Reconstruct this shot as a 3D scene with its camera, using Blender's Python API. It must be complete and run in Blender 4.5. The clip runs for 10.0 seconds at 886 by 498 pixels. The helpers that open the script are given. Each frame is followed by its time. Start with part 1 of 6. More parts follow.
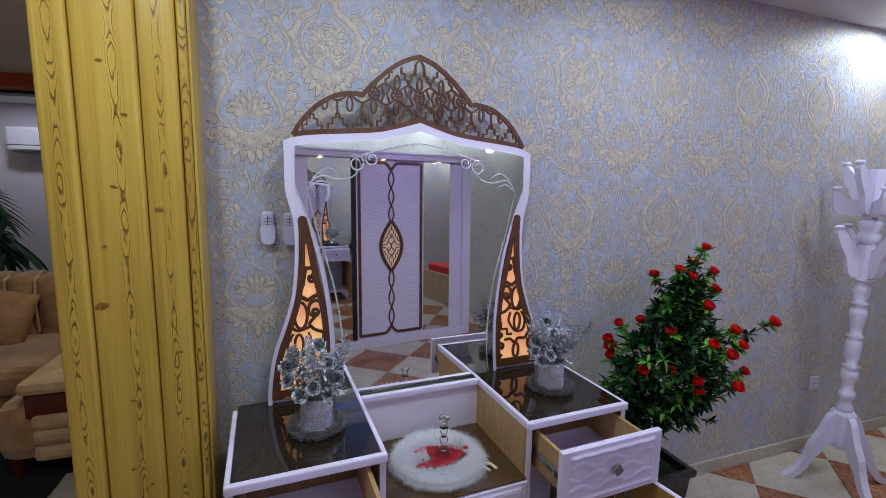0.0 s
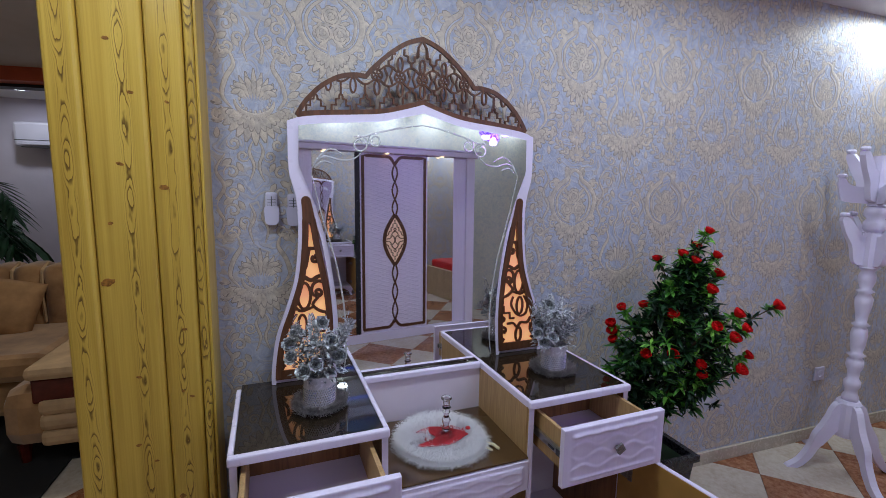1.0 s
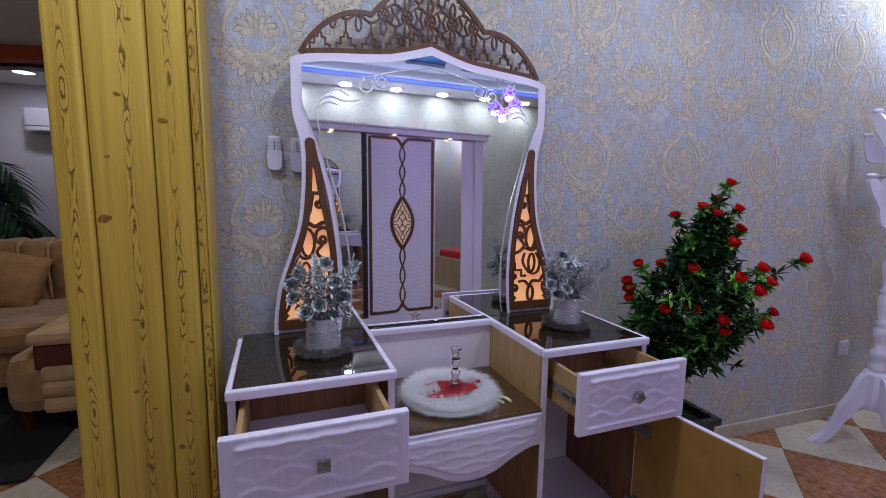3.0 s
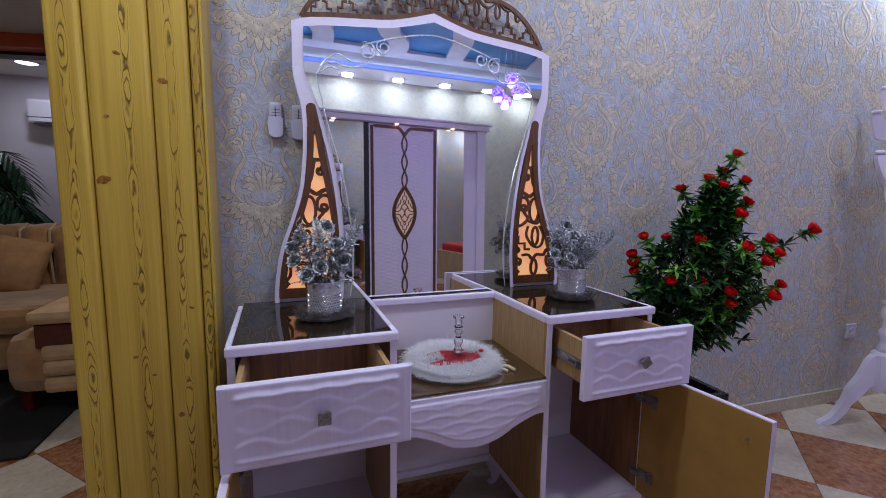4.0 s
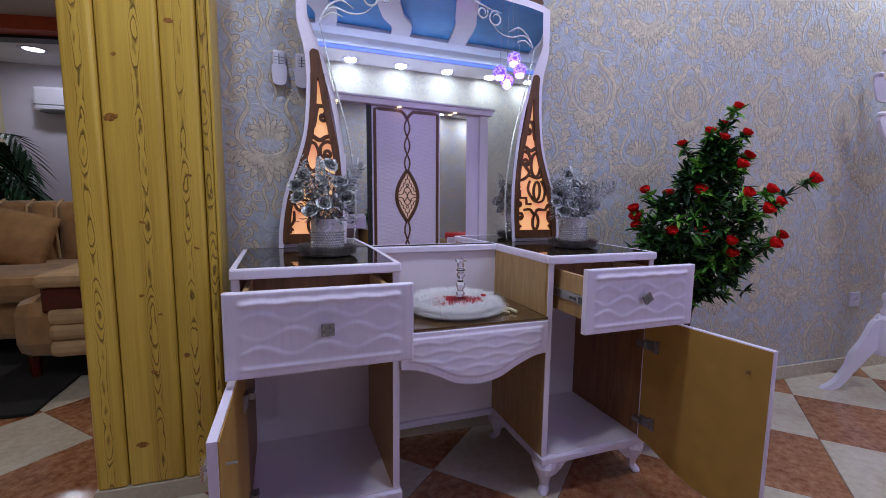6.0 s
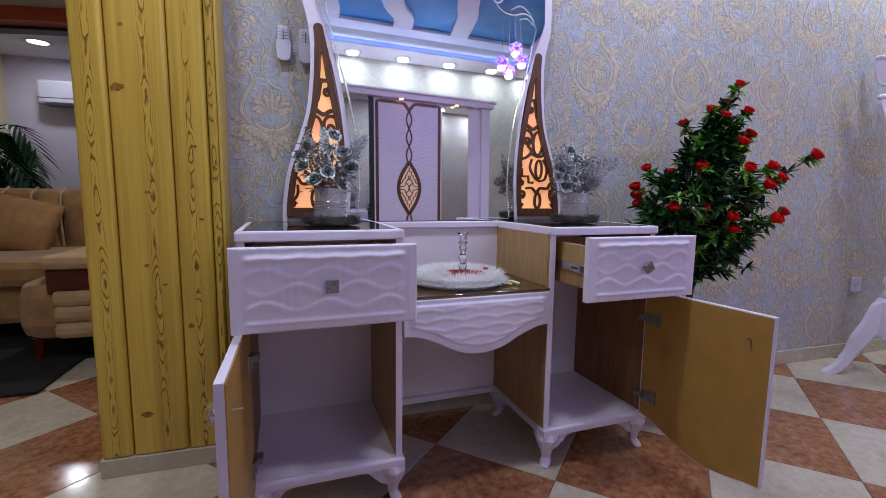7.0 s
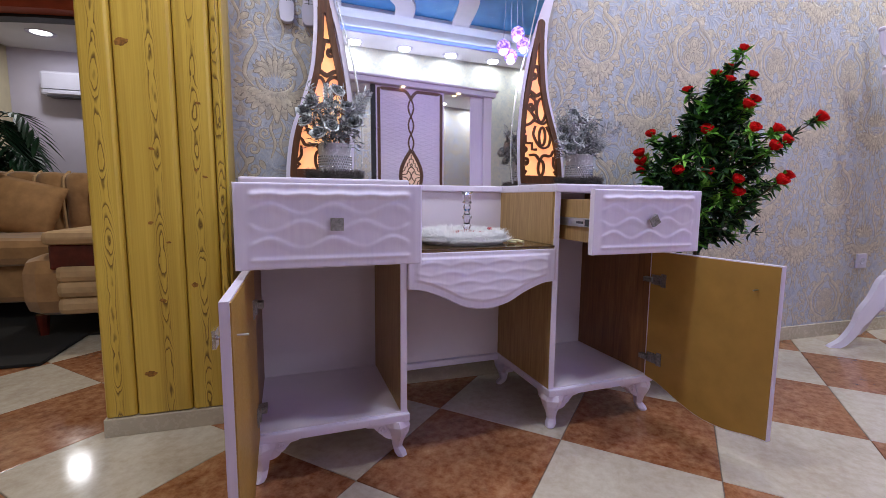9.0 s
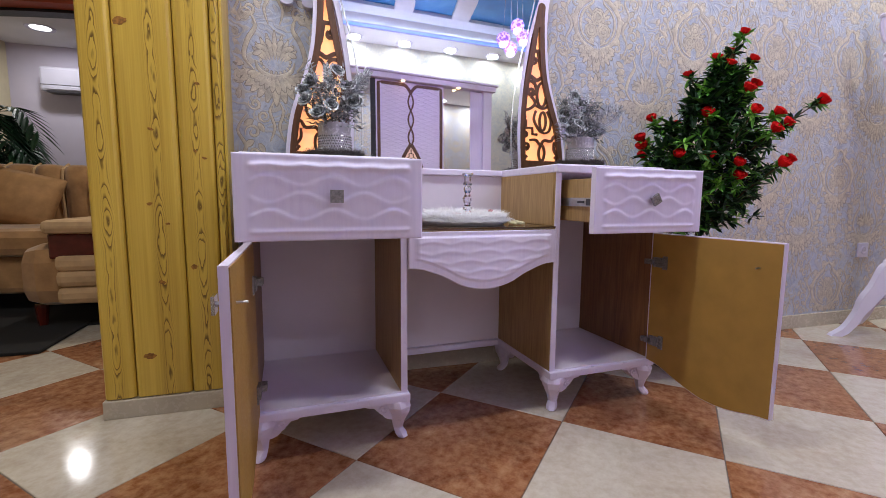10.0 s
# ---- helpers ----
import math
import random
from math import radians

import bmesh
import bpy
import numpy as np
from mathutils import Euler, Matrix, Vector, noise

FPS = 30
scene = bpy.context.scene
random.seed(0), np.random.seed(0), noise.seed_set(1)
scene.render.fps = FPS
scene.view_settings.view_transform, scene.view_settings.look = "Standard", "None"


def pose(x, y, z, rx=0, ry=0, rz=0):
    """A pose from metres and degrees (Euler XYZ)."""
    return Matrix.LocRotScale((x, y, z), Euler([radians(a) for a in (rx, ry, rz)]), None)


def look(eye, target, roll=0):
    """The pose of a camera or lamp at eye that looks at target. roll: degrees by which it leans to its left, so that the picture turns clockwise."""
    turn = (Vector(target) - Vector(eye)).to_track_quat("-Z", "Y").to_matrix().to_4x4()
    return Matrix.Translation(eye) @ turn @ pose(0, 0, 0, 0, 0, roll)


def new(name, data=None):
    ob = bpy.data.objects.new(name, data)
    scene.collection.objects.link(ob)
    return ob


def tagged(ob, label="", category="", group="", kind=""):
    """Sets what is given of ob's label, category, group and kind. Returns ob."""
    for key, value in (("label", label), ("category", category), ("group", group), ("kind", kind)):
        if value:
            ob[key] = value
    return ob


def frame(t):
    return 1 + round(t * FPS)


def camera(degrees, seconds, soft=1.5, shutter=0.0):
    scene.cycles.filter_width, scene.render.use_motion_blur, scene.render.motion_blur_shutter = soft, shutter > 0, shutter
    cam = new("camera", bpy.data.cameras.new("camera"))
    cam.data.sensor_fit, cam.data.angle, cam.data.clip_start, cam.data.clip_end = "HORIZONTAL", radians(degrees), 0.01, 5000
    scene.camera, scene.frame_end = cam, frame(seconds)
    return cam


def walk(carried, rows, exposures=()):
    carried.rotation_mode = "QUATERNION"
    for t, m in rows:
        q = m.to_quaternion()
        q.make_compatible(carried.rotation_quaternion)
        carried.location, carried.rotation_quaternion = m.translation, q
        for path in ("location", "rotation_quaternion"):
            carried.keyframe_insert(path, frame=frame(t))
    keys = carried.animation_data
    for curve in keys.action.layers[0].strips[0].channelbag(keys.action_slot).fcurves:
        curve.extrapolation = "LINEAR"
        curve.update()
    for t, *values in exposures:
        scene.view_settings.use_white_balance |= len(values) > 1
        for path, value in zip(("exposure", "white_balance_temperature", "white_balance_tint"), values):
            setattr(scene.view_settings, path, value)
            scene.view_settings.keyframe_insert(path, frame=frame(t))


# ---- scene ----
cam = camera(90.0, 10.0, 0.65)
PATH = [
    (0, (0.119, -0.099, 1.53), (0.782, 1.769, 1.262), 1.0),
    (0.5, (0.118, -0.112, 1.505), (0.776, 1.757, 1.238), 1.1),
    (1, (0.12, -0.115, 1.462), (0.766, 1.759, 1.198), 1.0),
    (1.5, (0.123, -0.109, 1.419), (0.762, 1.768, 1.157), 1.1),
    (2, (0.126, -0.092, 1.361), (0.755, 1.788, 1.102), 1.0),
    (2.5, (0.129, -0.083, 1.317), (0.75, 1.801, 1.06), 0.9),
    (4, (0.132, -0.074, 1.153), (0.737, 1.816, 0.904), 0.8),
    (4.5, (0.132, -0.078, 1.105), (0.735, 1.813, 0.86), 0.8),
    (5, (0.131, -0.085, 1.049), (0.729, 1.809, 0.807), 0.6),
    (5.5, (0.13, -0.096, 1.011), (0.725, 1.798, 0.77), 0.6),
    (7, (0.118, -0.126, 0.878), (0.705, 1.772, 0.643), 0.7),
    (7.5, (0.115, -0.131, 0.844), (0.703, 1.766, 0.613), 0.8),
    (8, (0.112, -0.133, 0.805), (0.697, 1.766, 0.574), 0.7),
    (8.5, (0.109, -0.133, 0.773), (0.692, 1.767, 0.545), 0.6),
    (9, (0.108, -0.134, 0.741), (0.689, 1.766, 0.514), 0.5),
    (9.5, (0.109, -0.132, 0.715), (0.692, 1.767, 0.487), 0.6),
    (10, (0.107, -0.134, 0.681), (0.688, 1.766, 0.456), 0.4),
]
EXPOSURES = [(0, -0.80, 6020, 0), (2.5, -0.87, 6000, 5), (5, -0.76, 5980, 7), (7.5, -0.42, 6220, 5), (8.7, -0.17, 6420, 4), (10, 0.02, 6700, 4)]
walk(cam, [(t, look(eye, target, roll)) for t, eye, target, roll in PATH], EXPOSURES)

# ---------------------------------------------------------------- light
world = bpy.data.worlds.new("world")
world.use_nodes = True
world.node_tree.nodes["Background"].inputs[0].default_value = (0.55, 0.58, 0.75, 1)
world.node_tree.nodes["Background"].inputs[1].default_value = 0.03
scene.world = world

SOFFIT, SKY = 2.45, 2.62
BACK, FRONT, RIGHT, LEFT = -2.0, 1.55, 4.3, -3.1


def lamp(name, x, y, z, watts, color, size=0.11, target=None):
    data = bpy.data.lights.new(name, "AREA")
    data.shape, data.size, data.energy, data.color = "DISK", size, watts, color
    ob = new(name, data)
    ob.matrix_world = look((x, y, z), target or (x, y + 0.001, z - 1))
    return ob


COOL, WARM = (0.86, 0.90, 1.0), (1.0, 0.86, 0.66)
DOWN_BACK = [(0.38 + 0.55 * i, -1.86) for i in range(6)]
DOWN_FRONT = [(-0.35, 0.78), (0.55, 0.82), (1.55, 0.92), (2.55, 0.72), (3.20, 1.36), (3.9, 1.30)]
for x, y in DOWN_BACK:
    lamp("downlight_lamp", x, y, SOFFIT - 0.02, 4.6, COOL)
for (x, y), w in zip(DOWN_FRONT, (13, 12, 11.5, 11, 9, 10)):
    lamp("downlight_lamp", x, y, SOFFIT - 0.02, w, COOL, 0.17)
# First is the lounge's own; the unseen others are fill for sofa and pier.
lamp("lounge_and_fill_lamp", -2.47, 5.65, 2.37, 8, (0.95, 0.93, 1.0), 0.16)
lamp("lounge_and_fill_lamp", -0.6, 3.1, 2.37, 15, (1.0, 0.93, 0.86), 0.16)
lamp("lounge_and_fill_lamp", -1.4, 0.4, 2.43, 11, (1.0, 0.95, 0.88), 0.085)


for y, z, ty in ((-1.60, 2.50, -1.599), (0.49, 2.50, 0.489)):
    strip_light = lamp("led_strip_lamp", 1.35, y, z, 1.3, (0.62, 0.76, 1.0), 0.02, (1.35, ty, 2.95))
    strip_light.data.shape, strip_light.data.size, strip_light.data.size_y = "RECTANGLE", 4.0, 0.015
violet = bpy.data.lights.new("pendant_lamp_light", "POINT")
violet.energy, violet.color, violet.shadow_soft_size = 7.5, (0.58, 0.22, 1.0), 0.02
new("pendant_lamp_light", violet).location = (1.84, -0.19, 1.90)


# ---------------------------------------------------------------- materials
class Mat:
    """A small builder of node materials."""

    def __init__(self, name, rough=0.5, metal=0.0, spec=0.5):
        self.m = bpy.data.materials.new(name)
        self.m.use_nodes = True
        self.t = self.m.node_tree
        self.b = self.t.nodes["Principled BSDF"]
        self.b.inputs["Roughness"].default_value = rough
        self.b.inputs["Metallic"].default_value = metal
        self.b.inputs["Specular IOR Level"].default_value = spec
        self.coord = None

    def n(self, kind, **inputs):
        node = self.t.nodes.new(kind)
        for key, value in inputs.items():
            key = key.replace("_", " ")
            if hasattr(value, "is_linked") or hasattr(value, "is_output"):
                self.t.links.new(value, node.inputs[key])
            else:
                node.inputs[key].default_value = value
        return node

    def link(self, a, b):
        self.t.links.new(a, b)

    def obj(self, sx=1, sy=1, sz=1):
        if self.coord is None:
            self.coord = self.t.nodes.new("ShaderNodeTexCoord").outputs["Object"]
        mp = self.t.nodes.new("ShaderNodeMapping")
        self.link(self.coord, mp.inputs[0])
        mp.inputs["Scale"].default_value = (sx, sy, sz)
        return mp.outputs[0]

    def noise(self, vec, scale, detail=4, rough=0.55, dist=0.0):
        k = self.n("ShaderNodeTexNoise", Vector=vec, Scale=scale, Detail=detail, Roughness=rough, Distortion=dist)
        return k.outputs["Fac"]

    def ramp(self, fac, stops):
        r = self.t.nodes.new("ShaderNodeValToRGB")
        self.link(fac, r.inputs[0])
        els = r.color_ramp.elements
        while len(els) < len(stops):
            els.new(0.5)
        for e, (p, c) in zip(els, stops):
            e.position, e.color = p, (*c, 1) if len(c) == 3 else c
        return r.outputs[0]

    def mix(self, fac, a, b, mode="MIX"):
        k = self.t.nodes.new("ShaderNodeMix")
        k.data_type, k.blend_type = "RGBA", mode
        for s, v in ((k.inputs[0], fac), (k.inputs[6], a), (k.inputs[7], b)):
            if hasattr(v, "is_output"):
                self.link(v, s)
            else:
                s.default_value = v if isinstance(v, float) else (*v, 1)
        return k.outputs[2]

    def math(self, op, a, b=0.0):
        k = self.t.nodes.new("ShaderNodeMath")
        k.operation = op
        for s, v in ((k.inputs[0], a), (k.inputs[1], b)):
            if hasattr(v, "is_output"):
                self.link(v, s)
            else:
                s.default_value = v
        return k.outputs[0]

    def color(self, c):
        if hasattr(c, "is_output"):
            self.link(c, self.b.inputs["Base Color"])
        else:
            self.b.inputs["Base Color"].default_value = (*c, 1)
        return self

    def rough(self, s):
        self.link(s, self.b.inputs["Roughness"])
        return self

    def bump(self, fac, strength=0.2, dist=0.002):
        k = self.n("ShaderNodeBump", Strength=strength, Distance=dist, Height=fac)
        self.link(k.outputs[0], self.b.inputs["Normal"])
        return self

    def glow(self, c, strength):
        if hasattr(c, "is_output"):
            self.link(c, self.b.inputs["Emission Color"])
        else:
            self.b.inputs["Emission Color"].default_value = (*c, 1)
        self.b.inputs["Emission Strength"].default_value = strength
        return self


def plain(name, c, rough=0.5, metal=0.0, var=0.12, scale=9.0, bump=0.0):
    k = Mat(name, rough, metal)
    f = k.noise(k.obj(), scale, 5)
    lo, hi = [v * (1 - var) for v in c], [min(1, v * (1 + var)) for v in c]
    k.color(k.ramp(f, [(0.3, lo), (0.7, hi)]))
    f2 = k.noise(k.obj(), scale * 12, 3)
    k.rough(k.ramp(f2, [(0.3, (max(0, rough - 0.07),) * 3), (0.7, (min(1, rough + 0.07),) * 3)]))
    if bump:
        k.bump(f2, bump)
    return k


white_paint = plain("white_lacquer", (0.81, 0.735, 0.92), 0.32, var=0.035, scale=5)
white_grain = Mat("white_grained_foil", 0.4)
f = white_grain.noise(white_grain.obj(60, 60, 4), 2.0, 5)
white_grain.color(white_grain.ramp(f, [(0.3, (0.77, 0.69, 0.90)), (0.6, (0.82, 0.745, 0.94))])).bump(f, 0.05, 0.001)
rack_paint = plain("lilac_white_paint", (0.76, 0.71, 0.86), 0.35, var=0.04, scale=6)
inner_white = plain("melamine_white", (0.78, 0.70, 0.80), 0.35, var=0.06, scale=3)

oak = Mat("oak_foil", 0.45)
f = oak.noise(oak.obj(26, 26, 2.2), 2.4, 6, 0.6, 0.8)
g = oak.noise(oak.obj(130, 130, 5), 2.0, 3)
oak.color(oak.mix(0.35, oak.ramp(f, [(0.25, (0.30, 0.165, 0.06)), (0.55, (0.46, 0.29, 0.125)), (0.8, (0.54, 0.36, 0.17))]),
                  oak.ramp(g, [(0.3, (0.22, 0.11, 0.04)), (0.6, (0.5, 0.33, 0.15))]))).bump(g, 0.1, 0.001)
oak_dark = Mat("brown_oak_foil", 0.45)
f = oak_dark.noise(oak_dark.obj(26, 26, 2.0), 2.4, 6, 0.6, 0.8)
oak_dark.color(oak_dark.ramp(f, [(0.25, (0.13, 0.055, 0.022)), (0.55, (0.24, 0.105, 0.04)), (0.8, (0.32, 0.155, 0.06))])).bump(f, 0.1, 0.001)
tan_board = plain("ochre_hardboard", (0.39, 0.215, 0.050), 0.5, var=0.1, scale=14)
walnut = Mat("walnut_fretwork", 0.42)
f = walnut.noise(walnut.obj(30, 30, 5), 3.0, 5)
walnut.color(walnut.ramp(f, [(0.3, (0.070, 0.026, 0.012)), (0.7, (0.155, 0.060, 0.025))]))
black_glass = Mat("dark_bronze_glass", 0.03, 0.0, 0.8)
black_glass.color((0.022, 0.015, 0.009))
bronze_glass = Mat("bronze_glass_shelf", 0.05, 0.0, 0.8)
bronze_glass.color((0.085, 0.045, 0.016))
mirror_mat = Mat("mirror_silver", 0.015, 1.0)
mirror_mat.color((0.86, 0.87, 0.88))
etched = plain("etched_silver_line", (0.86, 0.87, 0.9), 0.22, 0.6, 0.05)
chrome = plain("brushed_chrome", (0.62, 0.62, 0.66), 0.22, 1.0, 0.08, 30)
pewter = plain("ribbed_pewter", (0.30, 0.29, 0.30), 0.38, 0.9, 0.35, 160, bump=0.4)
steel = plain("zinc_steel", (0.50, 0.50, 0.50), 0.35, 1.0, 0.15, 40)
amber = Mat("amber_lit_acrylic", 0.4)
f = amber.noise(amber.obj(), 7.0, 2)
amber.color((0.9, 0.55, 0.3))
amber.glow(amber.ramp(f, [(0.38, (0.85, 0.27, 0.13)), (0.62, (1.0, 0.47, 0.17))]), 1.15)
plastic_white = plain("white_plastic", (0.60, 0.57, 0.73), 0.35, var=0.03)
grey_dark = plain("dark_grey_plastic", (0.05, 0.05, 0.06), 0.4)
ac_white = plain("air_conditioner_plastic", (0.52, 0.50, 0.60), 0.4, var=0.03)
lamp_glass = Mat("lit_diffuser", 0.4)
lamp_glass.glow((0.95, 0.97, 1.0), 6.0)
spot_glass = Mat("lit_warm_spot", 0.4)
spot_glass.glow((1.0, 0.68, 0.36), 3.0)
led_blue = Mat("blue_led_strip", 0.4)
led_blue.glow((0.02, 0.12, 1.0), 2.2)
violet_glass = Mat("lit_violet_glass", 0.1)
f = violet_glass.noise(violet_glass.obj(), 55.0, 3)
violet_glass.color((0.3, 0.12, 0.8)).glow(violet_glass.ramp(f, [(0.42, (0.10, 0.03, 0.75)), (0.58, (0.55, 0.40, 1.0))]), 2.2)
bulb_glass = Mat("lit_lilac_bulb", 0.2)
bulb_glass.glow((0.60, 0.42, 1.0), 5.0)

# glazed floor tiles, cream and rust
def tile_mat(name, stops, rough):
    k = Mat(name, rough, 0.0, 0.6)
    rnd = k.t.nodes.new("ShaderNodeObjectInfo").outputs["Random"]
    sh = k.n("ShaderNodeCombineXYZ", X=k.math("MULTIPLY", rnd, 37.0), Y=k.math("MULTIPLY", rnd, 91.0))
    add = k.t.nodes.new("ShaderNodeVectorMath")
    k.link(k.obj(), add.inputs[0])
    k.link(sh.outputs[0], add.inputs[1])
    v = add.outputs[0]
    f1 = k.noise(v, 5.0, 8, 0.68, 0.7)
    f2 = k.noise(v, 34.0, 5, 0.65)
    a = k.ramp(f1, stops)
    b = k.ramp(f2, [(0.35, stops[0][1]), (0.68, stops[-1][1])])
    k.color(k.mix(0.42, a, b))
    k.rough(k.ramp(f2, [(0.3, (rough,) * 3), (0.7, (rough + 0.08,) * 3)]))
    k.bump(k.noise(v, 3.0, 2), 0.05, 0.002)
    return k.m


tile_cream = tile_mat("cream_marbled_tile", [(0.3, (0.44, 0.35, 0.265)), (0.5, (0.58, 0.50, 0.405)), (0.72, (0.67, 0.61, 0.52))], 0.07)
tile_rust = tile_mat("rust_marbled_tile", [(0.30, (0.13, 0.036, 0.013)), (0.46, (0.27, 0.085, 0.032)), (0.60, (0.38, 0.15, 0.065)), (0.74, (0.60, 0.36, 0.21))], 0.09)
grout = plain("grey_grout", (0.16, 0.12, 0.10), 0.8)
skirting = plain("cream_stone_skirting", (0.52, 0.45, 0.36), 0.25, var=0.12, scale=6)

# varnished pine planks
pine = Mat("varnished_pine", 0.30)
rnd = pine.t.nodes.new("ShaderNodeObjectInfo").outputs["Random"]
shift = pine.n("ShaderNodeCombineXYZ", X=pine.math("MULTIPLY", rnd, 3.0), Z=pine.math("MULTIPLY", rnd, 17.0))
vadd = pine.t.nodes.new("ShaderNodeVectorMath")
pine.link(pine.obj(), vadd.inputs[0])
pine.link(shift.outputs[0], vadd.inputs[1])


def scaled(k, vec, s):
    mp = k.t.nodes.new("ShaderNodeMapping")
    k.link(vec, mp.inputs[0])
    mp.inputs["Scale"].default_value = s
    return mp.outputs[0]


fine = pine.noise(scaled(pine, vadd.outputs[0], (210, 210, 2.2)), 1.0, 3)
broad = pine.noise(scaled(pine, vadd.outputs[0], (20, 20, 0.7)), 1.6, 4, 0.5)
own = pine.n("ShaderNodeSeparateXYZ", Vector=pine.obj()).outputs[0]
high = pine.n("ShaderNodeSeparateXYZ", Vector=vadd.outputs[0]).outputs[2]
along = pine.n("ShaderNodeCombineXYZ", Z=high).outputs[0]
sway = pine.math("MULTIPLY", pine.math("SUBTRACT", pine.noise(scaled(pine, along, (1, 1, 1.3)), 1.0, 1), 0.5), 0.034)
off = pine.math("ABSOLUTE", pine.math("SUBTRACT", own, sway))
wob = pine.noise(scaled(pine, vadd.outputs[0], (60, 60, 14)), 1.0, 2)
hill = pine.noise(scaled(pine, along, (1, 1, 4.4)), 1.0, 1.5)
field = pine.math("ADD", pine.math("MULTIPLY", pine.math("MULTIPLY", off, off), 7500.0), pine.math("ADD", pine.math("MULTIPLY", hill, 13.0), pine.math("MULTIPLY", wob, 1.8)))
line = pine.ramp(pine.math("FRACT", field), [(0.0, (1, 1, 1)), (0.12, (0.8, 0.8, 0.8)), (0.36, (0, 0, 0)), (0.95, (0, 0, 0)), (1.0, (1, 1, 1))])
reach = pine.math("MULTIPLY", off, pine.math("ADD", 0.65, pine.noise(scaled(pine, along, (1, 1, 2.2)), 1.0, 1)))
gate = pine.ramp(pine.math("MULTIPLY", reach, pine.math("ADD", 15.0, pine.math("MULTIPLY", rnd, 26.0))), [(0.25, (1, 1, 1)), (0.55, (0.28, 0.28, 0.28)), (0.9, (0.05, 0.05, 0.05))])
base = pine.ramp(broad, [(0.25, (0.40, 0.235, 0.030)), (0.5, (0.57, 0.365, 0.054)), (0.75, (0.69, 0.47, 0.088))])
base = pine.mix(0.25, base, pine.ramp(fine, [(0.3, (0.45, 0.27, 0.045)), (0.65, (0.75, 0.54, 0.12))]))
base = pine.mix(pine.math("MULTIPLY", pine.math("MULTIPLY", line, gate), 0.95), base, (0.10, 0.045, 0.010))
pine.color(base).bump(fine, 0.08, 0.001)
knot_mat = plain("pine_knot", (0.27, 0.115, 0.022), 0.35, var=0.6, scale=110)

# wallpaper ground and its raised ornament
paper = Mat("periwinkle_wallpaper", 0.40)
f1 = paper.noise(paper.obj(), 22.0, 6, 0.6, 1.2)
f2 = paper.noise(paper.obj(), 75.0, 4, 0.6, 2.0)
ground = paper.ramp(f1, [(0.34, (0.335, 0.365, 0.50)), (0.50, (0.425, 0.455, 0.58)), (0.66, (0.55, 0.565, 0.645))])
curl = paper.math("FRACT", paper.math("MULTIPLY", paper.noise(paper.obj(), 11.0, 1.5, 0.4, 0.9), 9.0))
vine = paper.ramp(curl, [(0.0, (0.25, 0.25, 0.25)), (0.10, (1, 1, 1)), (0.34, (1, 1, 1)), (0.42, (0, 0, 0)), (0.96, (0, 0, 0))])
edge = paper.ramp(curl, [(0.38, (0, 0, 0)), (0.43, (1, 1, 1)), (0.50, (0, 0, 0))])
patch = paper.ramp(paper.noise(paper.obj(), 6.5, 2), [(0.42, (0.15, 0.15, 0.15)), (0.56, (1, 1, 1))])
c = paper.mix(paper.math("MULTIPLY", vine, patch), ground, (0.50, 0.45, 0.42))
c = paper.mix(paper.math("MULTIPLY", paper.math("MULTIPLY", edge, patch), 0.55), c, (0.20, 0.18, 0.22))
paper.color(paper.mix(paper.ramp(f2, [(0.50, (0, 0, 0)), (0.64, (0.5, 0.5, 0.5))]), c, (0.50, 0.46, 0.46)))
paper.bump(paper.math("ADD", paper.math("MULTIPLY", vine, 0.8), f2), 0.4, 0.003)
outline_shade_mat = plain("taupe_outline_with_shade", (0.31, 0.262, 0.238), 0.5, var=0.25, scale=30)
relief = Mat("beige_embossed_ornament", 0.36)
f1 = relief.noise(relief.obj(), 40.0, 5, 0.6, 0.6)
isl = relief.t.nodes.new("ShaderNodeNewGeometry").outputs["Random Per Island"]
c = relief.ramp(f1, [(0.3, (0.37, 0.315, 0.275)), (0.5, (0.57, 0.485, 0.395)), (0.7, (0.74, 0.65, 0.54))])
relief.color(relief.mix(0.25, c, relief.ramp(isl, [(0.0, (0.38, 0.36, 0.38)), (1.0, (0.66, 0.57, 0.46))]))).bump(relief.noise(relief.obj(), 120.0, 4, 0.6, 1.0), 0.6, 0.0025)
paper_far = Mat("green_gold_wallpaper", 0.45)
f1 = paper_far.noise(paper_far.obj(), 9.0, 7, 0.65, 1.6)
f2 = paper_far.noise(paper_far.obj(), 30.0, 5, 0.6, 2.0)
paper_far.color(paper_far.mix(0.5, paper_far.ramp(f1, [(0.35, (0.40, 0.42, 0.40)), (0.5, (0.56, 0.56, 0.48)), (0.65, (0.62, 0.58, 0.44))]),
                              paper_far.ramp(f2, [(0.4, (0.42, 0.44, 0.46)), (0.6, (0.66, 0.62, 0.50))]))).bump(f2, 0.3, 0.003)
plaster = plain("white_plaster", (0.74, 0.73, 0.76), 0.75, var=0.05, scale=3, bump=0.05)
lounge_paint = plain("lilac_white_wall_paint", (0.62, 0.575, 0.71), 0.7, var=0.05, scale=3)
cream_paint = plain("cream_wall_paint", (0.66, 0.58, 0.40), 0.7, var=0.08, scale=5)
orange_paint = plain("terracotta_paint", (0.52, 0.095, 0.04), 0.55, var=0.1)
black_paint = plain("black_paint", (0.014, 0.013, 0.015), 0.5)
sky_mat = Mat("painted_sky_ceiling", 0.4)
f1 = sky_mat.noise(sky_mat.obj(), 2.2, 4, 0.5, 0.5)
